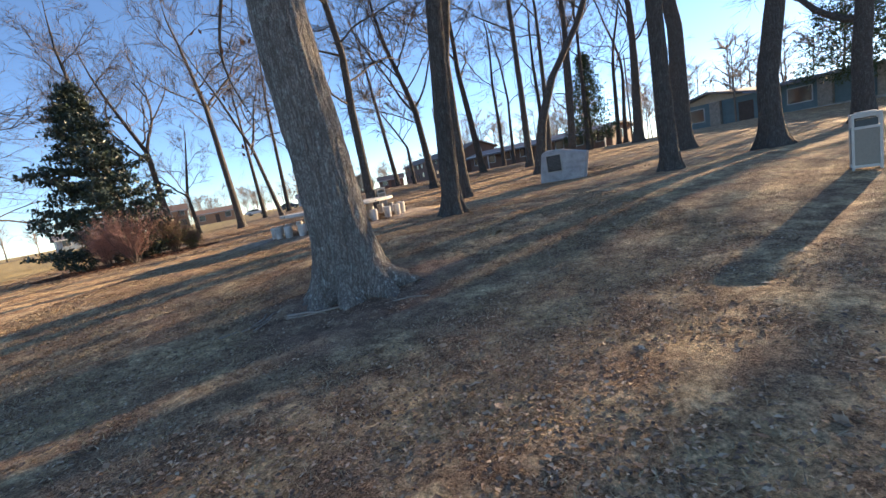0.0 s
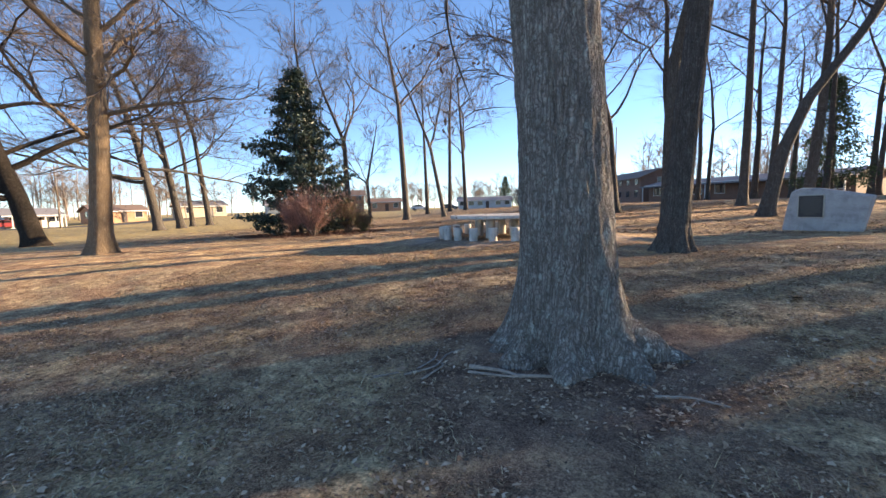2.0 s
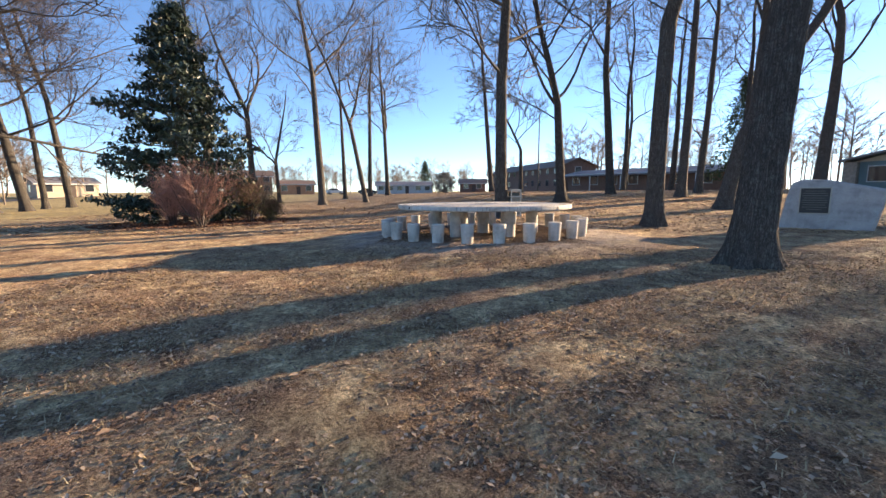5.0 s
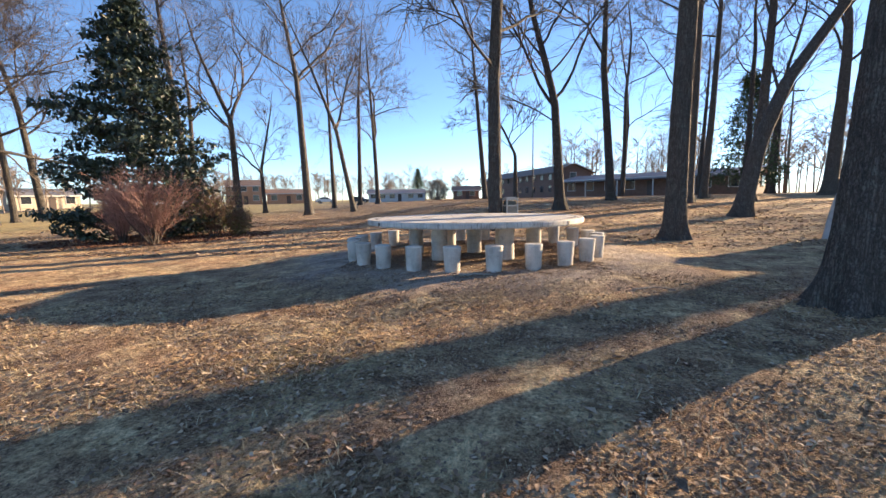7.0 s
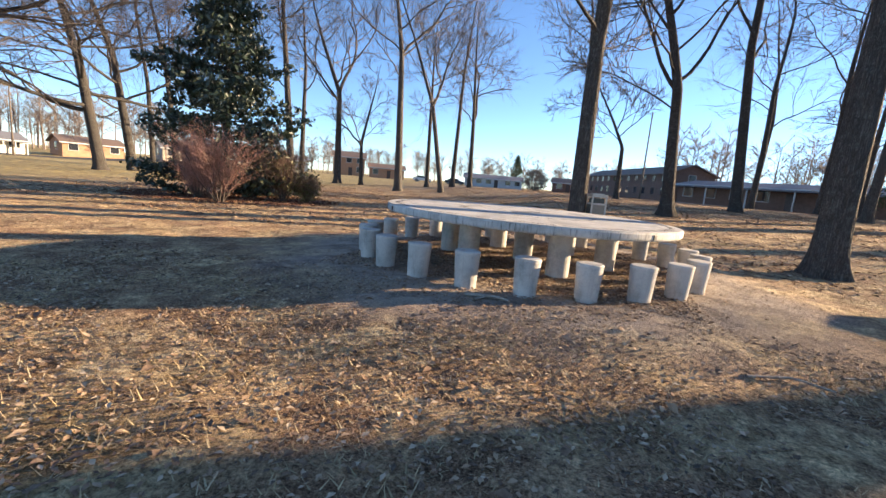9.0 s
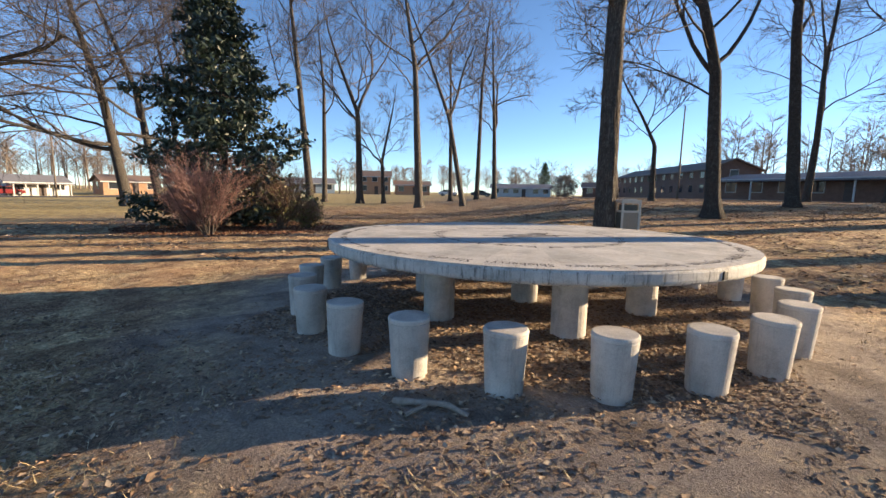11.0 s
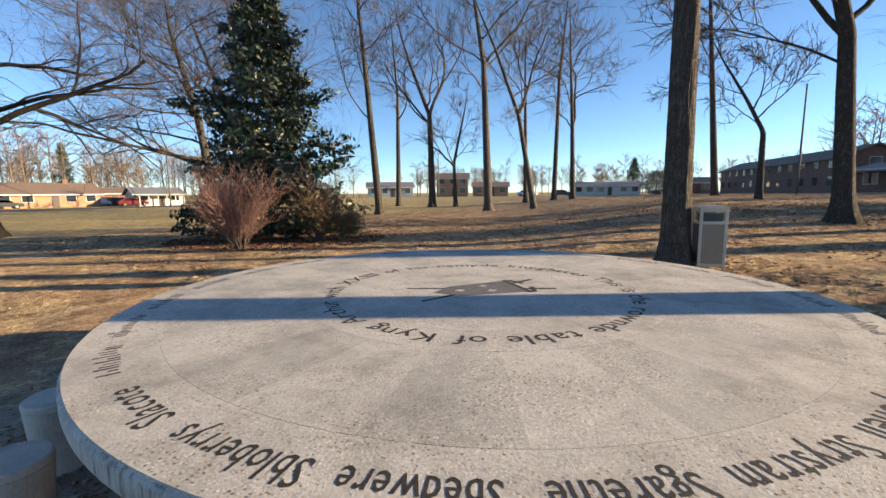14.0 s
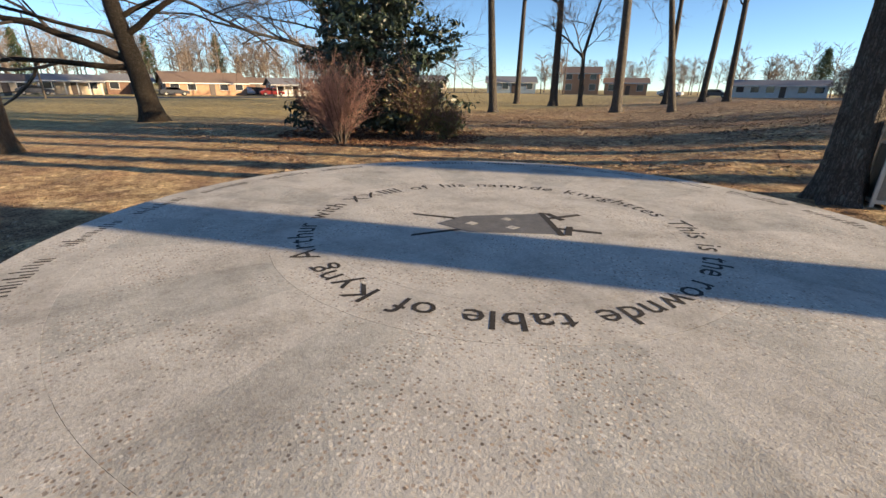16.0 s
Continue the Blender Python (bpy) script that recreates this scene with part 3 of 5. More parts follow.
def limb(tubes, rng, start, way, length, radius, level, levels, droop, leaves=None, density=1.0):
    steps = (9, 7, 3, 2)[min(level, 3)]
    pts, d = [np.array(start, float)], np.array(way, float)
    for k in range(steps):
        d = d + rng.normal(size=3) * (0.15, 0.19, 0.22, 0.24)[min(level, 3)] + np.array([0, 0, droop * (0.05 if level == 0 else 0.03)])
        d /= np.linalg.norm(d)
        pts.append(pts[-1] + d * length / steps)
    pts = np.array(pts)
    end = radius * (0.35 if level < levels else 0.25)
    rad = np.linspace(radius, end, len(pts))
    if level == 0:
        tubes[0].append((pts, rad))
    else:
        tubes[1].add(pts, rad, (8, 5, 3, 3)[min(level, 3)])
    if level >= levels:
        if leaves is not None:
            leaves.append(pts)
        return
    if level == levels - 1:
        k = max(3, int(6 * density))
        f = rng.uniform(0.15, 1.0, k) * (len(pts) - 1)
        i = np.minimum(f.astype(int), len(pts) - 2)
        seg = pts[i + 1] - pts[i]
        at = pts[i] + seg * (f - i)[:, None]
        d2 = seg / (np.linalg.norm(seg, axis=1, keepdims=True) + 1e-9) + rng.normal(size=(k, 3)) * 0.42
        d2 *= (length * rng.uniform(0.40, 0.85, k) / (np.linalg.norm(d2, axis=1) + 1e-9))[:, None]
        bend = at + d2 * 0.5 + rng.normal(size=(k, 3)) * length * 0.05
        r3 = np.full(k, max(0.0095, end * 0.7))
        tubes[1].add_many(np.stack([at, bend, at + d2], 1), np.stack([r3, r3 * 0.8, r3 * 0.5], 1), 3)
        return
    n = max(3, int((6, 5, 5)[min(level, 2)] * density * rng.uniform(0.85, 1.25)))
    for k in range(n):
        f = (0.30 if level == 0 else 0.18) + 0.76 * (k + rng.uniform(0, 0.9)) / n
        f = min(f, 0.98)
        i = min(int(f * (len(pts) - 1)), len(pts) - 2)
        at = pts[i] + (pts[i + 1] - pts[i]) * (f * (len(pts) - 1) - i)
        way2 = rotated((pts[i + 1] - pts[i]) / (np.linalg.norm(pts[i + 1] - pts[i]) + 1e-9), rng.uniform(0.40, 0.85), rng)
        r2 = max(0.018, np.interp(f, [0, 1], [radius, end]) * rng.uniform(0.50, 0.72))
        limb(tubes, rng, at, way2, length * rng.uniform(0.42, 0.72) * (1.1 - 0.35 * f), r2, level + 1, levels, droop, leaves, density)


def bare_tree(x, y, dbh, points, height, seed, bark, first=0.35, limbs=12, reach=0.34, levels=3, flare=0.5, sides=16, detail=0.0, droop=1.0, density=1.0, spread_up=0.75, split=None, label="tall bare oak with dark furrowed bark", name="bare_tree", lobes=6):
    """A leafless tree: the stem follows the given points, then runs on to its height. split: heights at which the stem forks, with the way of the fork."""
    rng = np.random.default_rng(seed)
    g0 = gz(x, y)
    tree = thing(name, pose(x, y, g0), label, "tree", "bare trees in the park")
    pts = [(0, 0, -0.25), (0, 0, 0.0)] + [p for p in points]
    last, prev = np.array(pts[-1], float), np.array(pts[-2], float)
    way = (last - prev) / np.linalg.norm(last - prev)
    while last[2] < height:
        way = way + np.array([rng.normal(0, 0.10), rng.normal(0, 0.10), 0.12])
        way /= np.linalg.norm(way)
        last = last + way * min(2.5, height - last[2] + 0.3)
        pts.append(tuple(last))
    rows = 40 if not detail else 140
    line = stem_path(pts, 400)
    # closer rows near the ground
    hs = np.unique(np.r_[np.linspace(0, 1, rows) ** (1.6 if not detail else 2.2)])
    line = np.stack([np.interp(hs, np.linspace(0, 1, 400), line[:, i]) for i in range(3)], 1)
    h = line[:, 2]
    rad = dbh / 2 * np.clip(1 - np.clip(h, 0, None) / height, 0.04, 1) ** 0.75
    sides_n = sides if not detail else 96
    ang = np.arange(sides_n) * 2 * np.pi / sides_n
    phase = rng.uniform(0, 6.28)
    lobe = 0.5 + 0.5 * np.cos(ang * lobes + phase + 0.8 * np.sin(ang * 2 + phase))
    V = np.zeros((len(line), sides_n, 3))
    for i, (p, r) in enumerate(zip(line, rad)):
        low = math.exp(-max(p[2], 0) / (0.20 + 0.22 * dbh))
        rr = r * (1 + flare * low * (0.35 + 1.0 * lobe ** 1.5))
        if detail and p[2] < 7:
            ca, sa = np.cos(ang), np.sin(ang)
            for j in range(sides_n):
                q = noise.noise(Vector((ca[j] * 7.5, sa[j] * 7.5, p[2] * 0.9 + seed)))
                q2 = noise.noise(Vector((ca[j] * 17, sa[j] * 17, p[2] * 2.6 + seed)))
                rr[j] += detail * ((1 - abs(q) * 3.2) + 0.55 * (1 - abs(q2) * 3.0)) * 0.5
        else:
            rr = rr * (1 + rng.normal(0, 0.012, sides_n))
        V[i, :, 0], V[i, :, 1], V[i, :, 2] = p[0] + rr * np.cos(ang), p[1] + rr * np.sin(ang), p[2]
    i, j = np.meshgrid(np.arange(len(line) - 1), np.arange(sides_n), indexing="ij")
    a, b = i * sides_n + j, i * sides_n + (j + 1) % sides_n
    array_ob("trunk", V.reshape(-1, 3), np.stack([a, b, b + sides_n, a + sides_n], -1).reshape(-1, 4), bark, tree, True)
    tubes = ([], Tubes())
    twist = rng.uniform(0, 6.28)
    for k in range(limbs):
        f = first + (0.97 - first) * (k + rng.uniform(0, 0.8)) / limbs
        z = f * height
        at = np.array([np.interp(z, h, line[:, c]) for c in range(3)])
        r = np.interp(z, h, rad)
        twist += 2.4 + rng.uniform(-0.5, 0.5)
        up = spread_up * rng.uniform(0.5, 1.35)
        way = np.array([math.cos(twist), math.sin(twist), up])
        way /= np.linalg.norm(way)
        length = height * reach * rng.uniform(0.75, 1.30) * (1.15 - 0.70 * f)
        limb(tubes, rng, at, way, length, min(max(0.02, r * rng.uniform(0.25, 0.46)), 0.0215 * length), 0, levels, droop, None, density)
    for z, wx, wy, wz, length, ratio in split or ():
        at = np.array([np.interp(z, h, line[:, c]) for c in range(3)])
        way = np.array([wx, wy, wz], float)
        limb(tubes, rng, at, way / np.linalg.norm(way), length, np.interp(z, h, rad) * ratio, 0, levels, droop, None, density)
    for p, r in tubes[0]:
        t = Tubes()
        t.add(p, r, 8)
        t.ob("limb", bark, tree)
    tubes[1].ob("crown", twig_mat, tree)
    return tree


# the great oak beside the path
oak = bare_tree(-1.44, 6.20, 0.78, [(-0.03, -0.01, 1.0), (-0.07, -0.02, 1.77), (-0.17, -0.04, 3.33)], 21, 11, bark_root, first=0.34, limbs=9, flare=0.72, detail=0.04, reach=0.36, label="massive oak with furrowed bark and lichened root flare", lobes=7)
# roots that run out over the soil
for k, (turn, run, thick, rise) in enumerate(((-16, 1.15, 0.26, 0.30), (-44, 0.90, 0.24, 0.26), (-80, 0.74, 0.20, 0.20), (-116, 0.78, 0.20, 0.24), (-156, 0.88, 0.20, 0.22), (25, 1.0, 0.22, 0.26), (80, 0.9, 0.2, 0.24), (150, 0.9, 0.2, 0.24))):
    wave = np.random.default_rng(200 + k)
    root_line = []
    for u in np.linspace(0, 1, 10):
        a, out = radians(turn + 14 * math.sin(2.6 * u + k)), 0.26 + (run - 0.26) * u
        px, py = out * math.cos(a), out * math.sin(a)
        root_line.append((px, py, gz(-1.44 + px, 6.20 + py) - gz(-1.44, 6.20) + rise * (1 - u) ** 2.0 - 0.055 * u - 0.04 + wave.normal(0, 0.012)))
    root = Tubes()
    root.add(root_line, np.linspace(thick, 0.045, 10) * (1 + wave.normal(0, 0.09, 10)), 14)
    root.ob("root", bark_lichen, oak)["label"] = "spreading root with pale lichen"
# its low bough with withered leaves
bough = Tubes()
bough_pts = stem_path([(-0.15, 0.0, 5.6), (-0.9, 0.65, 4.9), (-1.50, 1.10, 3.75), (-1.46, 1.3, 3.2), (-1.36, 1.46, 2.9), (-1.26, 1.60, 2.55)], 24)
bough.add(bough_pts, np.linspace(0.05, 0.004, 24), 6)
rng = np.random.default_rng(77)
tips = []
for k in range(8, 24):
    for _ in range(2):
        d = rotated(bough_pts[k] - bough_pts[k - 1], rng.uniform(0.5, 1.1), rng)
        d = d / np.linalg.norm(d)
        p = [bough_pts[k] + d * s * 0.6 + np.array([0, 0, -0.10 * s * s]) for s in np.linspace(0, rng.uniform(0.3, 1.0), 5)]
        bough.add(p, np.linspace(0.008, 0.002, 5), 4)
        tips.append(p[-1])
        tips.append(p[-2])
bough.ob("bough", twig_mat, oak)


def leaf_cards(centres, rng, size, per, scatter, shape=1.0, flatness=1.0):
    """Small bent leaves, two triangles' fold each, round the given places."""
    c = np.repeat(np.asarray(centres, float), per, axis=0)
    c = c + rng.normal(size=c.shape) * scatter
    n = len(c)
    u = rng.normal(size=(n, 3)) * np.array([1, 1, flatness])
    u /= np.linalg.norm(u, axis=1, keepdims=True)
    w = np.cross(u, rng.normal(size=(n, 3)))
    w /= np.linalg.norm(w, axis=1, keepdims=True)
    s = size * rng.uniform(0.6, 1.3, (n, 1))
    nrm = np.cross(u, w)
    verts = np.stack([c - u * s, c + w * s * 0.42 * shape + nrm * s * 0.12, c + u * s, c - w * s * 0.42 * shape + nrm * s * 0.12], 1).reshape(-1, 3)
    k = np.arange(n)[:, None] * 4
    faces = np.concatenate([k + np.array([[0, 1, 2]]), k + np.array([[0, 2, 3]])], 0)
    return verts, faces


v, f = leaf_cards([t for t in tips if rng.uniform() < 0.45], rng, 0.055, 2, 0.05)
array_ob("withered_foliage", v, f, dead_leaf, oak)["label"] = "withered russet leaves on a low bough"

bare_tree(0.35, 12.1, 0.51, [(0.2, 0.05, 2.79), (0.47, 0.12, 5.49)], 20, 12, bark_oak, first=0.40, limbs=9, flare=0.65, detail=0.02)
bare_tree(1.30, 18.8, 0.48, [(0.02, 0.0, 3.05), (0.09, 0.01, 5.61)], 22, 13, bark_oak, first=0.40, limbs=10, flare=0.6, detail=0.018)
bare_tree(-3.10, 21.7, 0.44, [(-0.03, -0.02, 2.8), (-0.05, -0.03, 4.84)], 19, 14, bark_oak, first=0.25, limbs=15, flare=0.6, detail=0.018, reach=0.24, droop=-0.5, spread_up=0.45)
bare_tree(6.3, 25.4, 0.62, [(0.55, 0.07, 2.83), (1.44, 0.17, 5.08), (3.37, 0.41, 7.83)], 17, 15, bark_oak, first=0.42, limbs=9, label="leaning bare oak with dark bark")
bare_tree(0.2, 30.0, 0.53, [(-0.38, -0.2, 5.21), (-0.83, -0.43, 6.92)], 15, 16, bark_grey, first=0.36, limbs=13, reach=0.40, spread_up=0.9, droop=0.6, flare=0.9, split=[(5.0, -0.75, -0.35, 0.75, 6.5, 0.46), (5.4, 0.7, 0.4, 0.9, 6.5, 0.44), (4.3, -0.8, -0.3, 0.5, 4.5, 0.20)], label="broad bare oak with spreading crooked limbs")
bare_tree(4.6, 37.5, 0.60, [(-0.45, -0.23, 5.02), (-0.79, -0.41, 8.43)], 20, 17, bark_grey, first=0.36, limbs=8)
bare_tree(7.7, 33.4, 0.55, [(0.11, 0.01, 4.95), (0.16, 0.02, 10.83)], 21, 18, bark_oak, first=0.42, limbs=9)
bare_tree(10.6, 38.0, 0.48, [(0.3, 0.04, 5.36), (0.5, 0.1, 12.0)], 20, 19, bark_oak, first=0.40, limbs=9)
bare_tree(11.2, 34.0, 0.60, [(0.5, 0.06, 5.39), (0.7, 0.08, 10.5)], 21, 20, bark_oak, first=0.40, limbs=9)
bare_tree(19.2, 39.5, 0.85, [(0.33, 0.04, 6.07), (0.4, 0.05, 9.26)], 21, 21, bark_oak, first=0.36, limbs=10)
bare_tree(7.0, 13.0, 0.50, [(-0.06, -0.01, 2.78), (-0.07, -0.01, 5.2)], 20, 22, bark_oak, first=0.4, limbs=10, detail=0.015)
bare_tree(11.3, 14.5, 0.66, [(-0.07, 0.0, 2.19), (0.33, 0.0, 4.53)], 21, 23, bark_oak, first=0.35, limbs=10, flare=0.9)
bare_tree(19.0, 19.0, 0.75, [(-0.05, 0.0, 2.71), (0.12, 0.0, 4.94)], 20, 24, bark_oak, first=0.28, limbs=11, split=[(4.2, -0.6, 0.6, 0.35, 6.0, 0.5)])
bare_tree(-17.6, 12.6, 0.72, [(0.30, 0.12, 4.0), (0.45, 0.18, 8.0)], 19, 25, bark_pale, first=0.20, limbs=26, reach=0.24, spread_up=0.5, droop=0.1, flare=0.55, label="stout bare tree with pale sunlit bark")
bare_tree(-30.7, 17.6, 1.05, [(-0.65, -0.26, 2.66), (-1.53, -0.6, 5.39), (-2.3, -0.9, 8.93)], 17, 26, bark_shaded, first=0.22, limbs=14, reach=0.60, spread_up=0.45, droop=0.1, split=[(3.0, -0.55, -0.85, 0.20, 11.0, 0.50), (4.2, 0.75, 0.65, 0.65, 9.0, 0.42), (2.7, -0.2, -1.0, 0.2, 10.0, 0.36)], label="broad dark tree with low sweeping limbs")
bare_tree(-44.2, 35.4, 0.95, [(-1.47, -0.58, 9.42), (-3.61, -1.42, 17.26)], 23, 27, bark_grey, first=0.18, limbs=22, reach=0.56, spread_up=0.42, density=1.25, droop=0.4, split=[(5.0, -0.8, -0.4, 0.4, 9, 0.5)])
bare_tree(-46.0, 39.5, 0.85, [(-1.56, -0.61, 10.81), (-4.07, -1.6, 17.59)], 23, 28, bark_grey, first=0.22, limbs=18, reach=0.50, spread_up=0.5, density=1.2, droop=0.4)
bare_tree(-50.0, 44.5, 0.6, [(-0.44, -0.17, 9.1), (-1.73, -0.68, 18.85)], 23, 29, bark_grey, first=0.34, limbs=9)
bare_tree(-52.0, 49.0, 0.8, [(-1.12, -0.44, 12.06), (-3.57, -1.4, 23.3)], 25, 30, bark_grey, first=0.34, limbs=10)
bare_tree(-35.4, 58.8, 0.95, [(-0.2, -0.11, 11.5), (-1.9, -1.0, 16.5)], 25, 31, bark_grey, first=0.42, limbs=9, split=[(11.3, 0.55, 0.30, 1.2, 12.0, 0.75), (10.2, -0.7, -0.4, 0.75, 9.0, 0.5)], label="tall bare tree forking high into two stems")
bare_tree(-29.0, 42.0, 0.72, [(-0.67, -0.35, 9.9), (-1.33, -0.69, 18.71)], 23, 32, bark_grey, first=0.36, limbs=10)
bare_tree(-41.6, 59.3, 0.75, [(0.12, 0.06, 14.92), (-0.43, -0.23, 22.9)], 25, 33, bark_grey, first=0.45, limbs=8)
bare_tree(-32.3, 59.6, 0.55, [(-0.18, -0.09, 5.48), (1.13, 0.59, 12.48)], 15, 34, bark_grey, first=0.30, limbs=8, split=[(5.0, -0.5, -0.26, 0.9, 7.0, 0.7)])
bare_tree(-21.7, 49.0, 0.82, [(-0.47, -0.25, 13.19), (-1.36, -0.71, 19.62)], 25, 35, bark_oak, first=0.42, limbs=10, split=[(13.0, 0.6, 0.3, 1.1, 10.0, 0.6)])
bare_tree(-16.3, 46.9, 0.50, [(-1.19, -0.62, 7.45), (-3.0, -1.57, 12.93)], 19, 36, bark_oak, first=0.36, limbs=9, split=[(7.5, 0.35, 0.2, 1.0, 8.0, 0.8)])
bare_tree(-25.4, 65.7, 0.62, [(-0.18, -0.09, 10.2), (-0.31, -0.16, 18.05)], 23, 37, bark_grey, first=0.42, limbs=8)
bare_tree(-22.1, 67.0, 0.66, [(0.28, 0.15, 15.43), (1.04, 0.54, 25.0)], 27, 38, bark_grey, first=0.42, limbs=9)
bare_tree(-18.4, 63.1, 0.62, [(-0.23, -0.12, 8.07), (-0.67, -0.35, 17.11)], 22, 39, bark_grey, first=0.36, limbs=9, split=[(8.2, 0.5, 0.25, 1.1, 9.0, 0.75)])
bare_tree(-4.2, 57.6, 0.62, [(-0.82, -0.43, 10.43), (-1.42, -0.74, 17.78)], 23, 40, bark_grey, first=0.42, limbs=9)
bare_tree(-1.5, 41.4, 0.36, [(-0.05, -0.03, 3.43), (-0.84, -0.44, 5.02)], 8.5, 41, bark_grey, first=0.40, limbs=9, reach=0.42, label="small crooked bare tree")
bare_tree(14.0, 52.0, 0.6, [(0.2, 0.0, 6.0), (0.1, 0.0, 11.0)], 19, 42, bark_grey, first=0.30, limbs=10, reach=0.4)
bare_tree(20.0, 60.0, 0.6, [(0.2, 0.0, 6.0), (0.4, 0.0, 11.0)], 18, 43, bark_grey, first=0.28, limbs=11, reach=0.4)

bare_tree(13.2, 22.7, 0.90, [(0.05, 0.0, 3.0), (0.1, 0.0, 6.0)], 21, 59, bark_oak, first=0.42, limbs=9)

for k, (tx, ty, wide) in enumerate(((8.5, 49.0, 0.45), (16.5, 44.5, 0.5), (23.0, 52.0, 0.55), (12.5, 63.0, 0.5), (28.5, 62.0, 0.6))):
    bare_tree(tx, ty, wide, [(0.15, 0.0, 4.0), (0.1 + 0.12 * k, 0.1, 9.0)], 19 + k, 80 + k, bark_grey, first=0.36, limbs=9, density=0.9)

# unseen trees added to the east, whose long shadows lie over the bank
for k, (tx, ty) in enumerate(((34.0, 21.0), (36.0, 26.0), (45.0, 30.5), (33.5, 14.5), (42.9, 36.2), (47.5, 43.5), (55.8, 42.4))):
    bare_tree(tx, ty, 0.75, [(0.1, 0.0, 3.0), (0.2, 0.1, 6.0)], 19, 60 + k, bark_oak, first=0.24, limbs=14, reach=0.42, levels=3, density=0.9 if k < 4 else 0.7)

# ---- evergreen magnolia ----
mag_x, mag_y = -17.2, 23.4
magnolia = thing("magnolia_tree", pose(mag_x, mag_y, gz(mag_x, mag_y)), "dense conical evergreen magnolia with glossy dark leaves", "tree")
rng = np.random.default_rng(9)
stem = Tubes()
stem.add([(0, 0, -0.2), (0.03, 0, 3), (0, 0.05, 6.4), (0.02, 0, 8.8)], [0.17, 0.14, 0.07, 0.008], 10)
stem.ob("trunk", bark_grey, magnolia)
boughs, tufts = Tubes(), []
for k in range(170):
    f = (k + rng.uniform()) / 170
    z = 0.35 + 8.9 * f
    a = k * 2.399 + rng.uniform(-0.5, 0.5)
    reach_k = (0.16 + 3.25 * (1 - f ** 1.7)) * rng.uniform(0.50, 1.12)
    if rng.uniform() < 0.08:
        reach_k *= 1.22
    rise = rng.uniform(-0.02, 0.30)
    p = [np.array([0, 0, z - 0.16 * reach_k]) + np.array([math.cos(a + 0.12 * s) * reach_k * s, math.sin(a + 0.12 * s) * reach_k * s, rise * reach_k * s * s]) for s in np.linspace(0, 1, 6)]
    boughs.add(p, np.linspace(0.035, 0.008, 6), 5)
    # side sprays, each ending in a rosette of leaves
    for s in np.linspace(0.42, 1.0, 3 + int(reach_k * 3.0)):
        at = np.array([np.interp(s * 5, range(6), [q[i] for q in p]) for i in range(3)])
        side = rng.choice((-1, 1)) * rng.uniform(0.05, 0.55) * (1.15 - 0.6 * s)
        tip = at + np.array([-math.sin(a) * side, math.cos(a) * side, rng.uniform(-0.10, 0.22)])
        boughs.add([at, (at + tip) / 2 + np.array([0, 0, 0.03]), tip], [0.010, 0.008, 0.005], 4)
        tufts.append(tip)
boughs.ob("branchwork", bark_grey, magnolia)
v, f = leaf_cards(tufts, rng, 0.125, 15, (0.15, 0.15, 0.08), 1.0)
array_ob("crown", v, f, magnolia_leaf, magnolia)


# ---- shrubs ----
def shrub(x, y, height, width, material, label, seed, leaves=None):
    sh = thing("bare_shrub", pose(x, y, gz(x, y)), label, "shrub", "shrubs under the magnolia")
    r = np.random.default_rng(seed)
    twigs, tips = Tubes(), []
    for k in range(15):
        a, lean = r.uniform(0, 6.28), r.uniform(0.12, 1.0) * width / height * 0.62
        way = np.array([math.cos(a) * lean, math.sin(a) * lean, 1.0])
        way /= np.linalg.norm(way)
        base = np.array([math.cos(a), math.sin(a), 0]) * r.uniform(0.02, 0.10)
        pts = [base + np.array([0, 0, -0.05])]
        for s in range(6):
            pts.append(pts[-1] + way * height / 7.5 + r.normal(size=3) * 0.03)
        stem = Tubes()
        stem.add(pts, np.linspace(0.022, 0.007, 7), 5)
        stem.ob("stem", twig_mat, sh)
        for j in range(34):
            i = r.integers(1, 6)
            d = rotated(way, r.uniform(0.2, 0.95), r)
            d[2] = abs(d[2]) + 0.15
            p = pts[i] + (pts[i + 1] - pts[i]) * r.uniform()
            q = [p + d * s + r.normal(size=3) * 0.02 for s in np.linspace(0, height * r.uniform(0.18, 0.42), 4)]
            twigs.add(q, np.linspace(0.006, 0.0022, 4), 3)
            for _ in range(4):
                m = q[r.integers(1, 4)]
                d2 = rotated(d / np.linalg.norm(d), r.uniform(0.3, 0.9), r)
                twigs.add([m, m + d2 * 0.12, m + d2 * 0.24 + r.normal(size=3) * 0.03], [0.0035, 0.0028, 0.0018], 3)
            tips.append(q[-1])
    twigs.ob("crown", material, sh)
    if leaves:
        low = [t * np.array([1, 1, 0.75]) for t in tips]
        v, f = leaf_cards(low, r, 0.045, 3, 0.12)
        array_ob("foliage", v, f, leaves, sh)
    return sh


shrub(-14.2, 20.3, 2.25, 2.5, red_twig, "reddish bare many-stemmed shrub in a mulch bed", 3)
shrub(-13.8, 22.8, 2.1, 1.9, brown_twig, "brown shrub with a few yellow-green leaves", 4, yellow_leaf)
shrub(-13.3, 23.6, 0.95, 1.0, brown_twig, "low shrub with yellow-green leaves", 5, yellow_leaf)
shrub(-16.0, 21.0, 1.9, 2.2, red_twig, "reddish bare shrub before the evergreen", 6)

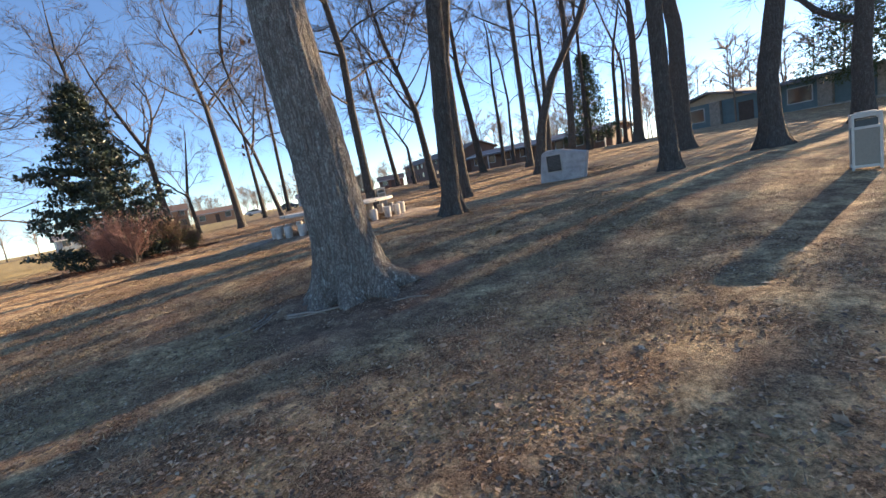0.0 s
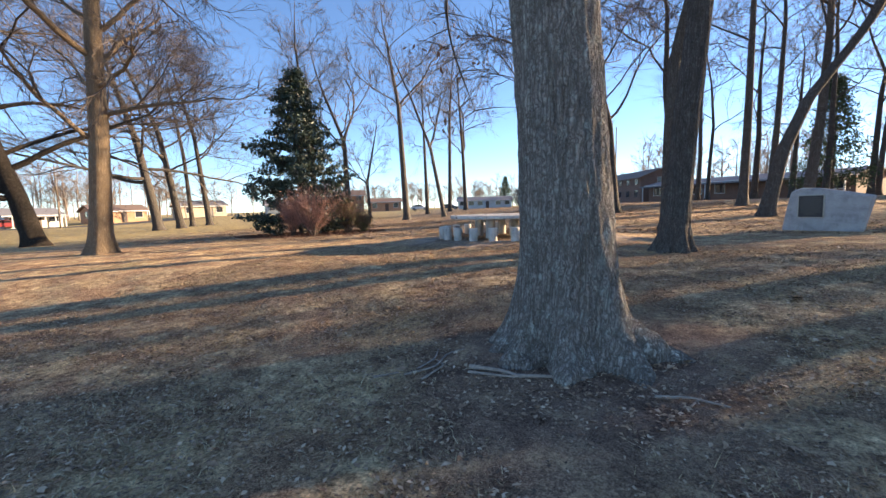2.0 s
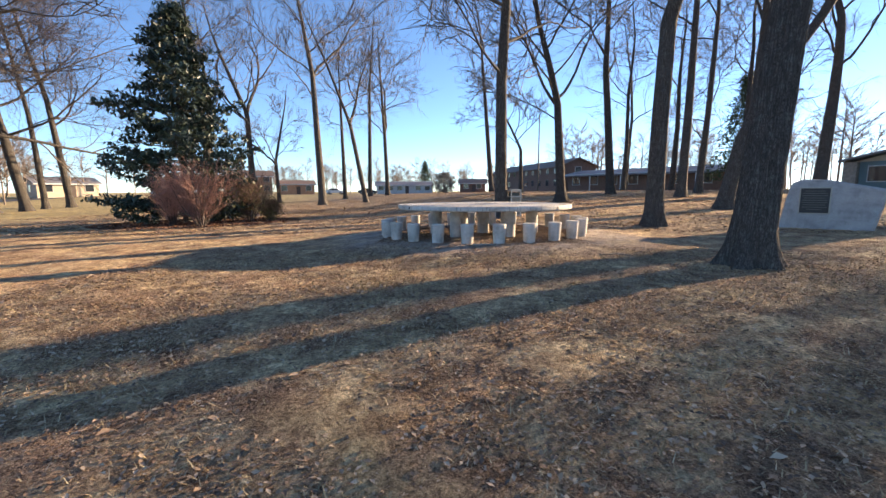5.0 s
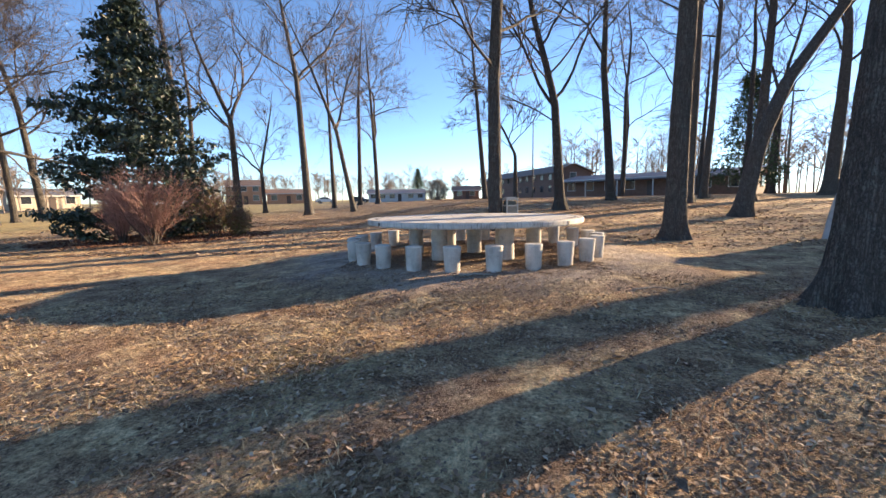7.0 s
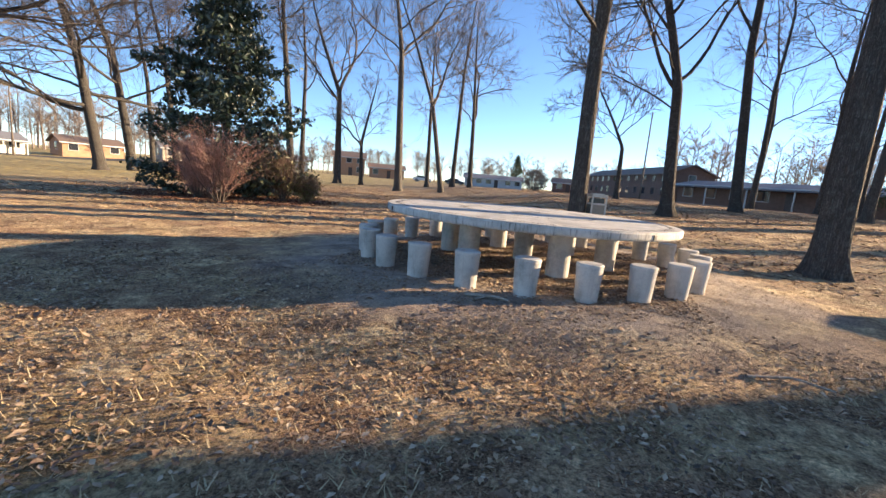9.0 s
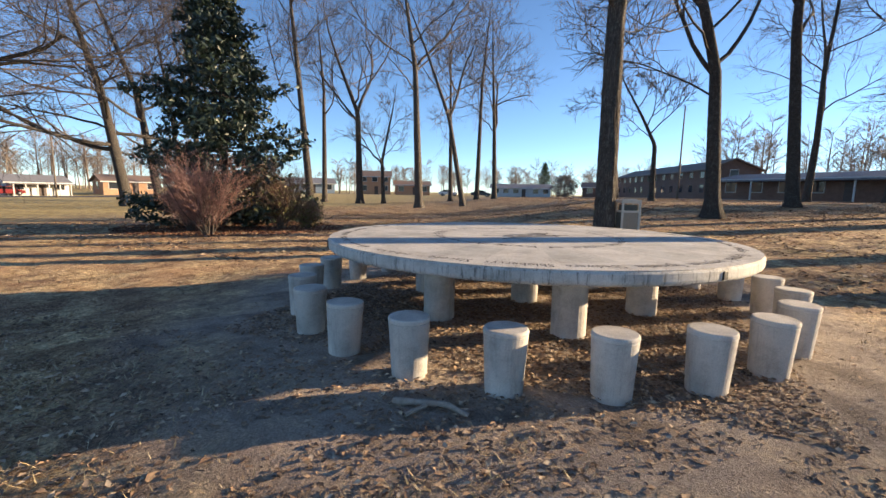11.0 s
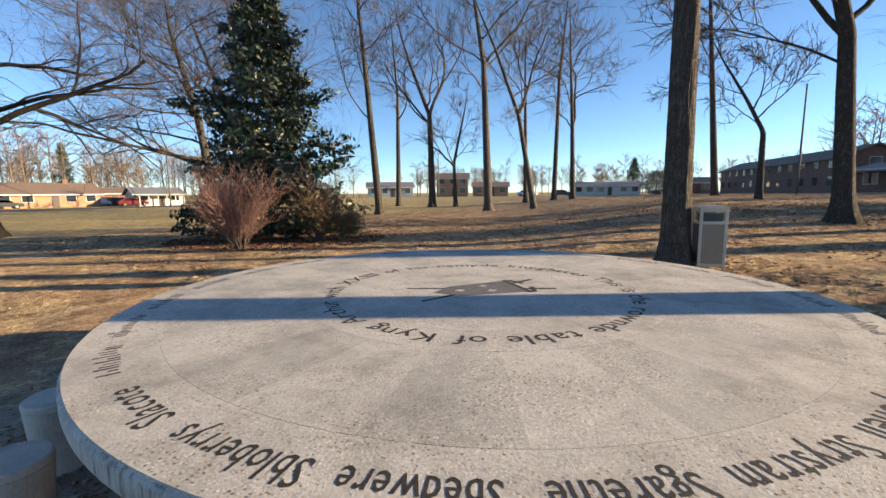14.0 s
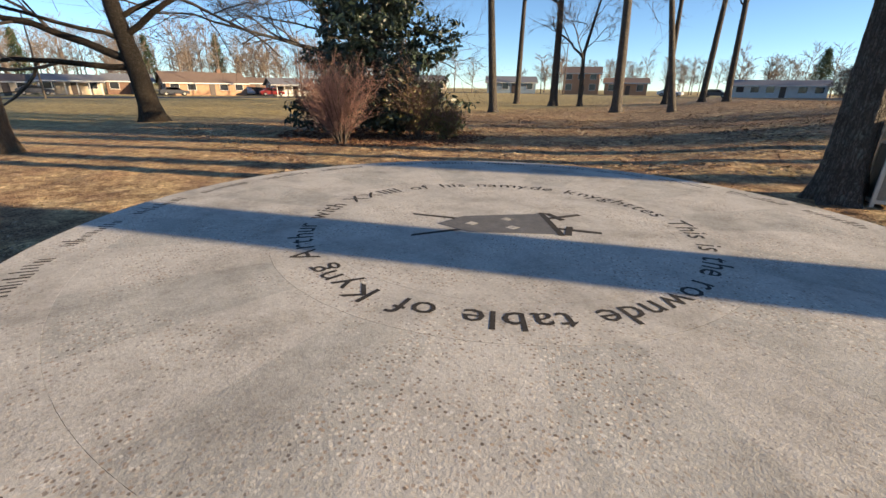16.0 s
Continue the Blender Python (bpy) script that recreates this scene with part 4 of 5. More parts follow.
# mulch bed under the shrubs
rng = np.random.default_rng(21)
n = 9000
a, r = rng.uniform(0, 2 * np.pi, n), np.sqrt(rng.uniform(0, 1, n))
mx, my = -16.2 + 4.4 * r * np.cos(a), 22.8 + 3.4 * r * np.sin(a)
v, f = leaf_cards(np.stack([mx, my, ground_z(mx, my) + 0.02], 1), rng, 0.05, 1, (0, 0, 0.012), 0.8, 0.25)
mulch = array_ob("mulch_bed", v, f, mulch_mat)
tagged(mulch, "dark red-brown bark mulch under the shrubs", "mulch", kind="stuff")


# ---- houses ----
def house(x, y, yaw, length, depth, wall_h, roof_h, wall_mat, roof_mat, label, windows=4, storeys=1, door=0.1, porch=False, base=None, name="house", window_w=1.3, chimney=False, trim=None):
    """A gabled house: its front looks along its own -y, the ridge runs along x."""
    h = thing(name, pose(x, y, gz(x, y) if base is None else base, 0, 0, yaw), label, "house", "houses round the park")
    L, D = length / 2, depth / 2
    bm = bmesh.new()
    box(bm, -L, L, -D, D, -0.4, wall_h)
    part("wall", bm, wall_mat, h)
    for s in (-1, 1):
        bm = bmesh.new()
        a = [bm.verts.new((s * (L - 0.05), yy, zz)) for yy, zz in ((-D, wall_h), (D, wall_h), (0, wall_h + roof_h - 0.06))]
        b = [bm.verts.new((s * (L - 0.2), yy, zz)) for yy, zz in ((-D, wall_h), (D, wall_h), (0, wall_h + roof_h - 0.06))]
        bm.faces.new(a if s > 0 else a[::-1])
        bm.faces.new(b[::-1] if s > 0 else b)
        for i in range(3):
            bm.faces.new((a[i], b[i], b[(i + 1) % 3], a[(i + 1) % 3]))
        bmesh.ops.recalc_face_normals(bm, faces=bm.faces)
        part("gable", bm, wall_mat, h)
    o = 0.5
    bm = bmesh.new()
    prof = [(-D - o, wall_h - o * roof_h / D), (0, wall_h + roof_h), (D + o, wall_h - o * roof_h / D), (D + o, wall_h - o * roof_h / D + 0.16), (0, wall_h + roof_h + 0.17), (-D - o, wall_h - o * roof_h / D + 0.16)]
    lo = [bm.verts.new((-L - o, p, q)) for p, q in prof]
    hi = [bm.verts.new((L + o, p, q)) for p, q in prof]
    bm.faces.new(lo)
    bm.faces.new(hi[::-1])
    for i in range(6):
        bm.faces.new((lo[i], hi[i], hi[(i + 1) % 6], lo[(i + 1) % 6]))
    bmesh.ops.recalc_face_normals(bm, faces=bm.faces)
    part("roof", bm, roof_mat, h)
    for s in (-1, 1):
        box_part("fascia", (-L - o, L + o, s * (D + o) - 0.04, s * (D + o) + 0.04, wall_h - o * roof_h / D - 0.06, wall_h - o * roof_h / D + 0.15), trim or trim_mat, h)
    for row in range(storeys):
        z0 = 0.95 + row * (wall_h / storeys)
        hgt = min(1.25, wall_h / storeys - 1.05)
        for k in range(windows):
            u = -L + length * (k + 0.5) / windows
            if row == 0 and abs(u - door * L) < window_w * 0.8:
                continue
            for side in (-1, 1):
                w = part("window", box(box(box(box(bmesh.new(), u - window_w / 2 - 0.08, u + window_w / 2 + 0.08, side * D - 0.05, side * D + 0.05, z0 + hgt, z0 + hgt + 0.09), u - window_w / 2 - 0.08, u + window_w / 2 + 0.08, side * D - 0.07, side * D + 0.07, z0 - 0.09, z0), u - window_w / 2 - 0.08, u - window_w / 2, side * D - 0.05, side * D + 0.05, z0, z0 + hgt), u + window_w / 2, u + window_w / 2 + 0.08, side * D - 0.05, side * D + 0.05, z0, z0 + hgt), trim or trim_mat, h)
                box_part("pane", (u - window_w / 2, u + window_w / 2, side * D - 0.02, side * D + 0.02, z0, z0 + hgt), glass_mat, w)
    for s in (-1, 1):
        for row in range(storeys):
            z0 = 0.95 + row * (wall_h / storeys)
            hgt = min(1.2, wall_h / storeys - 1.05)
            w = box_part("window", (s * L - 0.05, s * L + 0.05, -0.62, 0.62, z0 - 0.08, z0 + hgt + 0.08), trim_mat, h)
            box_part("pane", (s * L - 0.07, s * L + 0.07, -0.54, 0.54, z0, z0 + hgt), glass_mat, w)
    d = box_part("door", (door * L - 0.47, door * L + 0.47, -D - 0.05, -D + 0.02, 0.0, 2.03), door_mat, h)
    if porch:
        for k in range(6):
            u = -L + 0.3 + (length - 0.6) * k / 5
            box_part("porch_post", (u - 0.07, u + 0.07, -D - 1.9, -D - 1.76, -0.2, wall_h - 0.25), trim_mat, h)
        box_part("porch_roof", (-L - 0.2, L + 0.2, -D - 2.1, -D + 0.02, wall_h - 0.30, wall_h - 0.12), roof_mat, h)
        box_part("porch_floor", (-L, L, -D - 2.0, -D, -0.3, 0.0), kerb_mat, h)
    if chimney:
        box_part("chimney", (L * 0.4, L * 0.4 + 0.7, -0.35, 0.35, wall_h, wall_h + roof_h + 0.7), brick_brown, h)
    return h


# fronts of the west row look east: yaw 90 turns -y to +x
house(-99, 34.6, 90, 13.5, 8, 2.25, 1.7, brick_orange, roof_brown, "long low orange brick ranch house across the street", 5, chimney=True)
house(-104, 15.0, 90, 8.5, 7, 2.2, 0.9, siding_tan, roof_grey, "low tan house with a grey roof", 3, porch=True)
house(-105, 6.5, 92, 7.0, 7, 2.2, 1.0, siding_tan, roof_brown, "small tan house across the street", 3)
house(-106, 23.5, 88, 7.0, 7, 2.3, 1.1, brick_brown, roof_grey, "small brown brick house", 3)
house(-93, 49.0, 82, 7.5, 7, 2.1, 1.1, siding_white, roof_grey, "small white house with a blue-grey roof and porch posts", 3, porch=True)
house(-104, 45.0, 88, 8.5, 7, 2.3, 1.0, brick_brown, roof_brown, "brown brick house behind bare trees", 3)
house(-92, 63.0, 75, 9.0, 7, 2.3, 1.1, brick_orange, roof_brown, "orange brick house among bare trees", 3)
house(-84, 76.0, 65, 9.0, 7, 2.4, 1.1, siding_tan, roof_grey, "tan house among bare trees", 3)
house(-104, -6.0, 90, 10.0, 7, 2.3, 1.0, siding_tan, roof_brown, "tan ranch house across the street", 4)
house(-76, 96.0, 45, 11.0, 8, 2.4, 1.2, siding_blue, roof_grey, "blue-grey house seen between tree trunks", 4)
# north row
house(-66.0, 110.0, 31, 8.0, 8, 4.6, 1.4, brick_orange, roof_brown, "two-storey orange brick house", 3, 2)
house(-57.5, 115.0, 31, 9.0, 7, 2.6, 1.0, brick_orange, roof_brown, "low orange brick wing of a house", 3)
house(-30.0, 124.5, 14, 15.0, 8, 2.2, 1.0, siding_white, roof_grey, "long white ranch house with a blue-grey roof", 6)
house(-11.0, 128.0, 4, 7.0, 7, 2.4, 1.1, brick_brown, roof_brown, "small dark brick house", 2)
house(3.8, 103.5, 110, 39.0, 7.0, 4.3, 1.4, brick_brown, roof_brown, "long two-storey brown brick apartment block", 12, 2, name="apartment_building", window_w=1.2, trim=roof_brown)
house(20.0, 73.5, -45, 26.0, 8.0, 2.5, 0.7, brick_brown, roof_grey, "long low brick building with a pale walkway", 8, porch=True)
house(44.0, 54.0, -40, 16.0, 8.0, 2.6, 0.9, siding_white, roof_grey, "low white building behind bare trees", 5)

# the low hall with teal panels and stone piers
hall = thing("park_hall", pose(38.0, 46.0, gz(38, 46) - 0.2, 0, 0, -62), "low hall with teal wall panels and rough stone piers", "building")
box_part("wall", (-9, 9, -4, 4, -0.5, 2.7), siding_teal, hall)
bm = bmesh.new()
eaves = [(-9.8, 2.7), (-5.0, 3.7), (-0.2, 2.7), (9.8, 2.7)]
low_front, low_back = [bm.verts.new((u, -4.9, z)) for u, z in eaves], [bm.verts.new((u, 4.9, z)) for u, z in eaves]
top_front, top_back = [bm.verts.new((u, -4.9, z + 0.2)) for u, z in eaves], [bm.verts.new((u, 4.9, z + 0.2)) for u, z in eaves]
for i in range(3):
    bm.faces.new((low_front[i], low_front[i + 1], top_front[i + 1], top_front[i]))
    bm.faces.new((low_back[i], low_back[i + 1], top_back[i + 1], top_back[i]))
    bm.faces.new((top_front[i], top_front[i + 1], top_back[i + 1], top_back[i]))
    bm.faces.new((low_front[i], low_front[i + 1], low_back[i + 1], low_back[i]))
for i in (0, 3):
    bm.faces.new((low_front[i], top_front[i], top_back[i], low_back[i]))
bmesh.ops.recalc_face_normals(bm, faces=bm.faces)
part("roof", bm, roof_grey, hall)
bm = bmesh.new()
gable = [[bm.verts.new((u, y, z)) for u, z in ((-9.0, 2.7), (-1.0, 2.7), (-5.0, 3.66))] for y in (-4.02, -3.8)]
bm.faces.new(gable[0])
bm.faces.new(gable[1][::-1])
for i in range(3):
    bm.faces.new((gable[0][i], gable[1][i], gable[1][(i + 1) % 3], gable[0][(i + 1) % 3]))
bmesh.ops.recalc_face_normals(bm, faces=bm.faces)
part("gable", bm, siding_tan, hall, "tan gable infill")
box_part("plinth", (-9.3, 9.3, -4.5, -4.0, -0.5, 0.18), kerb_mat, hall)
for u in (-9.0, -4.5, 1.0, 5.0, 9.0):
    box_part("pier", (u - 0.55, u + 0.55, -4.45, -3.6, -0.5, 2.69), stone_mat, hall, 0.05)
for u in (-6.8, 3.0):
    w = box_part("window", (u - 1.0, u + 1.0, -4.06, -3.94, 0.8, 2.3), trim_mat, hall)
    box_part("pane", (u - 0.92, u + 0.92, -4.09, -3.92, 0.88, 2.22), glass_mat, w)
box_part("door", (-2.3, -0.9, -4.06, -3.95, 0.0, 2.1), door_mat, hall)


# ---- poles and parked cars ----
def utility_pole(x, y, height, arms, yaw):
    p = thing("utility_pole", pose(x, y, gz(x, y), 0, 0, yaw), "weathered wooden utility pole by the street", "utility pole", "utility poles")
    part("pole", lathe([(0.12, -0.3), (0.115, 2), (0.075, height)], 12), wood_pole, p, smooth=True)
    for k in range(arms):
        z = height - 0.5 - 1.1 * k
        box_part("crossarm", (-1.1, 1.1, -0.06, 0.06, z - 0.06, z + 0.06), wood_pole, p, 0.01)
        for u in (-0.95, -0.45, 0.45, 0.95):
            bm = lathe([(0.04, 0), (0.055, 0.06), (0.03, 0.14)], 10)
            bmesh.ops.translate(bm, verts=bm.verts, vec=(u, 0, z + 0.06))
            part("insulator", bm, roof_grey, p)
    return p


utility_pole(2.6, 74.0, 11.5, 0, 20)
utility_pole(26.1, 55.0, 10.5, 1, 10)
utility_pole(-58.0, 92.0, 10.0, 1, 30)
utility_pole(-77.0, 45.0, 9.5, 1, 90)
utility_pole(-78.0, 12.0, 9.5, 1, 90)


def parked_car(x, y, yaw, paint, label):
    c = thing("parked_car", pose(x, y, gz(x, y) + 0.03, 0, 0, yaw), label, "car", "cars parked by the houses")
    prof = [(-2.2, 0.32), (2.2, 0.32), (2.25, 0.62), (2.1, 0.80), (1.15, 0.93), (0.55, 1.40), (-0.95, 1.43), (-1.75, 1.0), (-2.2, 0.92), (-2.28, 0.6)]
    bm = bmesh.new()
    l = [bm.verts.new((a, -0.86, b)) for a, b in prof]
    r = [bm.verts.new((a, 0.86, b)) for a, b in prof]
    bm.faces.new(l)
    bm.faces.new(r[::-1])
    for i in range(len(prof)):
        bm.faces.new((l[i], r[i], r[(i + 1) % len(prof)], l[(i + 1) % len(prof)]))
    bmesh.ops.recalc_face_normals(bm, faces=bm.faces)
    bmesh.ops.bevel(bm, geom=bm.edges[:], offset=0.05, segments=2, affect="EDGES")
    part("body", bm, paint, c)
    for s in (-1, 1):
        bm = bmesh.new()
        vs = [bm.verts.new((a, s * 0.875, b)) for a, b in ((1.0, 0.96), (0.50, 1.33), (-0.9, 1.36), (-1.5, 1.0))]
        bm.faces.new(vs)
        bmesh.ops.solidify(bm, geom=bm.faces[:], thickness=0.01)
        part("side_window", bm, glass_mat, c)
        for u in (-1.38, 1.38):
            bm = bmesh.new()
            bmesh.ops.create_cone(bm, cap_ends=True, segments=20, radius1=0.33, radius2=0.33, depth=0.22, matrix=pose(u, s * 0.80, 0.33, 90, 0, 0))
            w = part("wheel", bm, rubber_mat, c)
            bm = bmesh.new()
            bmesh.ops.create_cone(bm, cap_ends=True, segments=16, radius1=0.19, radius2=0.19, depth=0.24, matrix=pose(u, s * 0.805, 0.33, 90, 0, 0))
            part("rim", bm, kerb_mat, w)
    return c


parked_car(-90, 44.5, 80, car_red, "red car parked before the brick house")
parked_car(-92, 28.5, 90, car_dark, "dark car parked in a driveway")
parked_car(-96, 10.5, 95, car_dark, "dark car parked beside a white house")
parked_car(-98, 42.0, 10, car_white, "white car parked in a driveway")
parked_car(-42.0, 104.0, 10, car_white, "white car parked by the far street")
parked_car(-34.0, 104.0, 8, car_dark, "dark car parked by the far street")

# ---- far woods ----
woods = Tubes()
rng = np.random.default_rng(31)


def far_tree(x, y, height, r):
    base = np.array([x, y, gz(x, y)])
    tip = base + np.array([r.normal(0, 0.4), r.normal(0, 0.4), height])
    woods.add([base, (base + tip) / 2 + r.normal(size=3) * 0.2, tip], [height * 0.014, height * 0.009, 0.02], 5)
    n, m = 26, 6
    f = r.uniform(0.28, 0.98, n)
    p = base + (tip - base) * f[:, None]
    a = r.uniform(0, 2 * np.pi, n)
    d = np.stack([np.cos(a), np.sin(a), r.uniform(0.4, 1.5, n)], 1)
    d *= (height * r.uniform(0.14, 0.34, n) * (0.5 + 0.6 * np.sin(np.pi * f)) / np.linalg.norm(d, axis=1))[:, None]
    woods.add_many(np.stack([p, p + d], 1), np.tile([0.05, 0.02], (n, 1)), 3)
    q = np.repeat(p, m, 0) + np.repeat(d, m, 0) * r.uniform(0.25, 1, (n * m, 1))
    e = np.repeat(d / np.linalg.norm(d, axis=1, keepdims=True), m, 0) + r.normal(size=(n * m, 3)) * 0.5
    e *= (height * r.uniform(0.05, 0.13, n * m) / np.linalg.norm(e, axis=1))[:, None]
    woods.add_many(np.stack([q, q + e], 1), np.tile([0.034, 0.018], (n * m, 1)), 3)


for k in range(210):
    far_tree(rng.uniform(-165, -109), rng.uniform(-25, 95), rng.uniform(8, 15), rng)
for k in range(95):
    far_tree(rng.uniform(-110, 10), rng.uniform(134, 190), rng.uniform(6, 11), rng)
for k in range(45):
    far_tree(rng.uniform(10, 70), rng.uniform(88, 130), rng.uniform(9, 15), rng)
for k in range(22):
    far_tree(rng.uniform(30, 75), rng.uniform(42, 80), rng.uniform(8, 14), rng)
for k in range(12):
    far_tree(rng.uniform(-95, -60), rng.uniform(55, 110), rng.uniform(6, 9), rng)
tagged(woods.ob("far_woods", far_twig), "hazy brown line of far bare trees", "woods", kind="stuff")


def pine(x, y, height, width, seed, name, label, round_top=False, count=420):
    r = np.random.default_rng(seed)
    t = thing(name, pose(x, y, gz(x, y)), label, "tree")
    st = Tubes()
    st.add([(0, 0, -0.2), (0.05, 0, height * 0.5), (0, 0.05, height * 0.97)], [0.16, 0.11, 0.03], 8)
    st.ob("trunk", bark_grey, t)
    pts = []
    for k in range(count):
        f = r.uniform(0.12 if not round_top else 0.03, 1)
        w = (1 - f) ** 0.8 if not round_top else math.sqrt(max(0.02, 1 - (2 * f - 1) ** 2))
        a = r.uniform(0, 6.28)
        q = width / 2 * w * math.sqrt(r.uniform(0.15, 1)) * r.uniform(0.7, 1.15)
        pts.append((q * math.cos(a), q * math.sin(a), height * f))
    v, f = leaf_cards(pts, r, 0.22, 12, 0.26, 0.5)
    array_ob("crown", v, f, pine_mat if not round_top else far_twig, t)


pine(-25.1, 131.0, 9.0, 6.0, 1, "pine_tree", "dark green pine behind the houses")
pine(-17.0, 112.0, 4.6, 6.0, 2, "round_tree", "round-crowned brown tree by the street", True)
pine(17.5, 46.0, 9.5, 6.5, 3, "pine_tree", "ragged green pine among bare trees")
# three pines placed to shade the bank, the last two added for it
for k, (px, py) in enumerate(((33.5, 30.5), (36.5, 36.5), (38.5, 28.5))):
    pine(px, py, 18.0, 10.5, 7 + k, "pine_tree", "tall ragged pine behind the oaks", count=620)
pine(-128, 30, 12, 6, 4, "pine_tree", "pine among the far bare trees")
pine(-124, 44, 13, 6, 5, "pine_tree", "pine among the far bare trees")
pine(-130, 8, 12, 6, 6, "pine_tree", "pine among the far bare trees")

# ---- fallen branches ----
def fallen_branch(points, radius, label):
    x0, y0 = points[0]
    ob = thing("fallen_branch", pose(x0, y0, gz(x0, y0)), label, "branch", "fallen branches under the oak")
    t = Tubes()
    line = np.array([(px - x0, py - y0, gz(px, py) - gz(x0, y0) + radius * 0.9) for px, py in points])
    fine = np.stack([np.interp(np.linspace(0, len(line) - 1, 12), np.arange(len(line)), line[:, i]) for i in range(3)], 1)
    t.add(fine, np.linspace(radius, radius * 0.6, 12) * (1 + 0.1 * np.sin(np.arange(12) * 2.1)), 8)
    t.ob("stick", twig_pale, ob)


twig_pale = plain("weathered stick", (0.19, 0.15, 0.12), (0.42, 0.35, 0.28), 25)
fallen_branch([(-2.23, 5.60), (-1.95, 5.58), (-1.78, 5.50)], 0.022, "thick weathered stick on bare soil")
fallen_branch([(-1.86, 5.51), (-1.58, 5.56), (-1.29, 5.60)], 0.019, "long weathered stick by the tree roots")
fallen_branch([(-2.22, 5.52), (-1.95, 5.50), (-1.80, 5.51)], 0.014, "long half-buried weathered stick")
fallen_branch([(-2.72, 5.35), (-2.52, 5.55), (-2.50, 5.85), (-2.38, 5.98)], 0.012, "forked thin stick on bare soil")
fallen_branch([(-2.66, 5.48), (-2.58, 5.70), (-2.62, 5.92)], 0.010, "thin crooked stick on soil")
fallen_branch([(-2.55, 5.30), (-2.46, 5.60), (-2.56, 5.70)], 0.010, "thin broken stick on soil")
fallen_branch([(-2.95, 5.25), (-2.78, 5.38)], 0.013, "short stub of a stick")
fallen_branch([(-0.85, 5.42), (-0.62, 5.46), (-0.40, 5.38)], 0.012, "thin stick by the roots")
fallen_branch([(-0.64, 5.34), (-0.55, 5.48)], 0.008, "thin twig by the roots")
fallen_branch([(-3.62, 13.20), (-3.35, 13.28), (-3.20, 13.22)], 0.022, "dark broken branch beside the stools")
fallen_branch([(-3.50, 13.10), (-3.42, 13.30)], 0.015, "dark branch stub beside the stools")
fallen_branch([(-1.55, 12.65), (-1.25, 12.80), (-1.05, 12.72)], 0.012, "small dark branch on worn soil")
fallen_branch([(-0.9, 13.0), (-0.70, 13.12)], 0.01, "small dark branch on worn soil")

# ---- leaf litter and grass ----
rng = np.random.default_rng(41)


def scatter(n, x0, x1, y0, y1, clump):
    x, y = rng.uniform(x0, x1, n * 2), rng.uniform(y0, y1, n * 2)
    d = 0.5 + 0.28 * np.sin(x * 1.9 + 1.7 * np.sin(y * 1.1)) + 0.28 * np.sin(y * 2.3 + 1.9 * np.sin(x * 0.8 + 2))
    keep = rng.uniform(0, 1, n * 2) < (1 - clump) + clump * d
    x, y = x[keep][:n], y[keep][:n]
    ok = np.ones(len(x), bool)
    ok &= np.hypot(x + 1.44, y - 6.20) > 0.46
    return x[ok], y[ok]


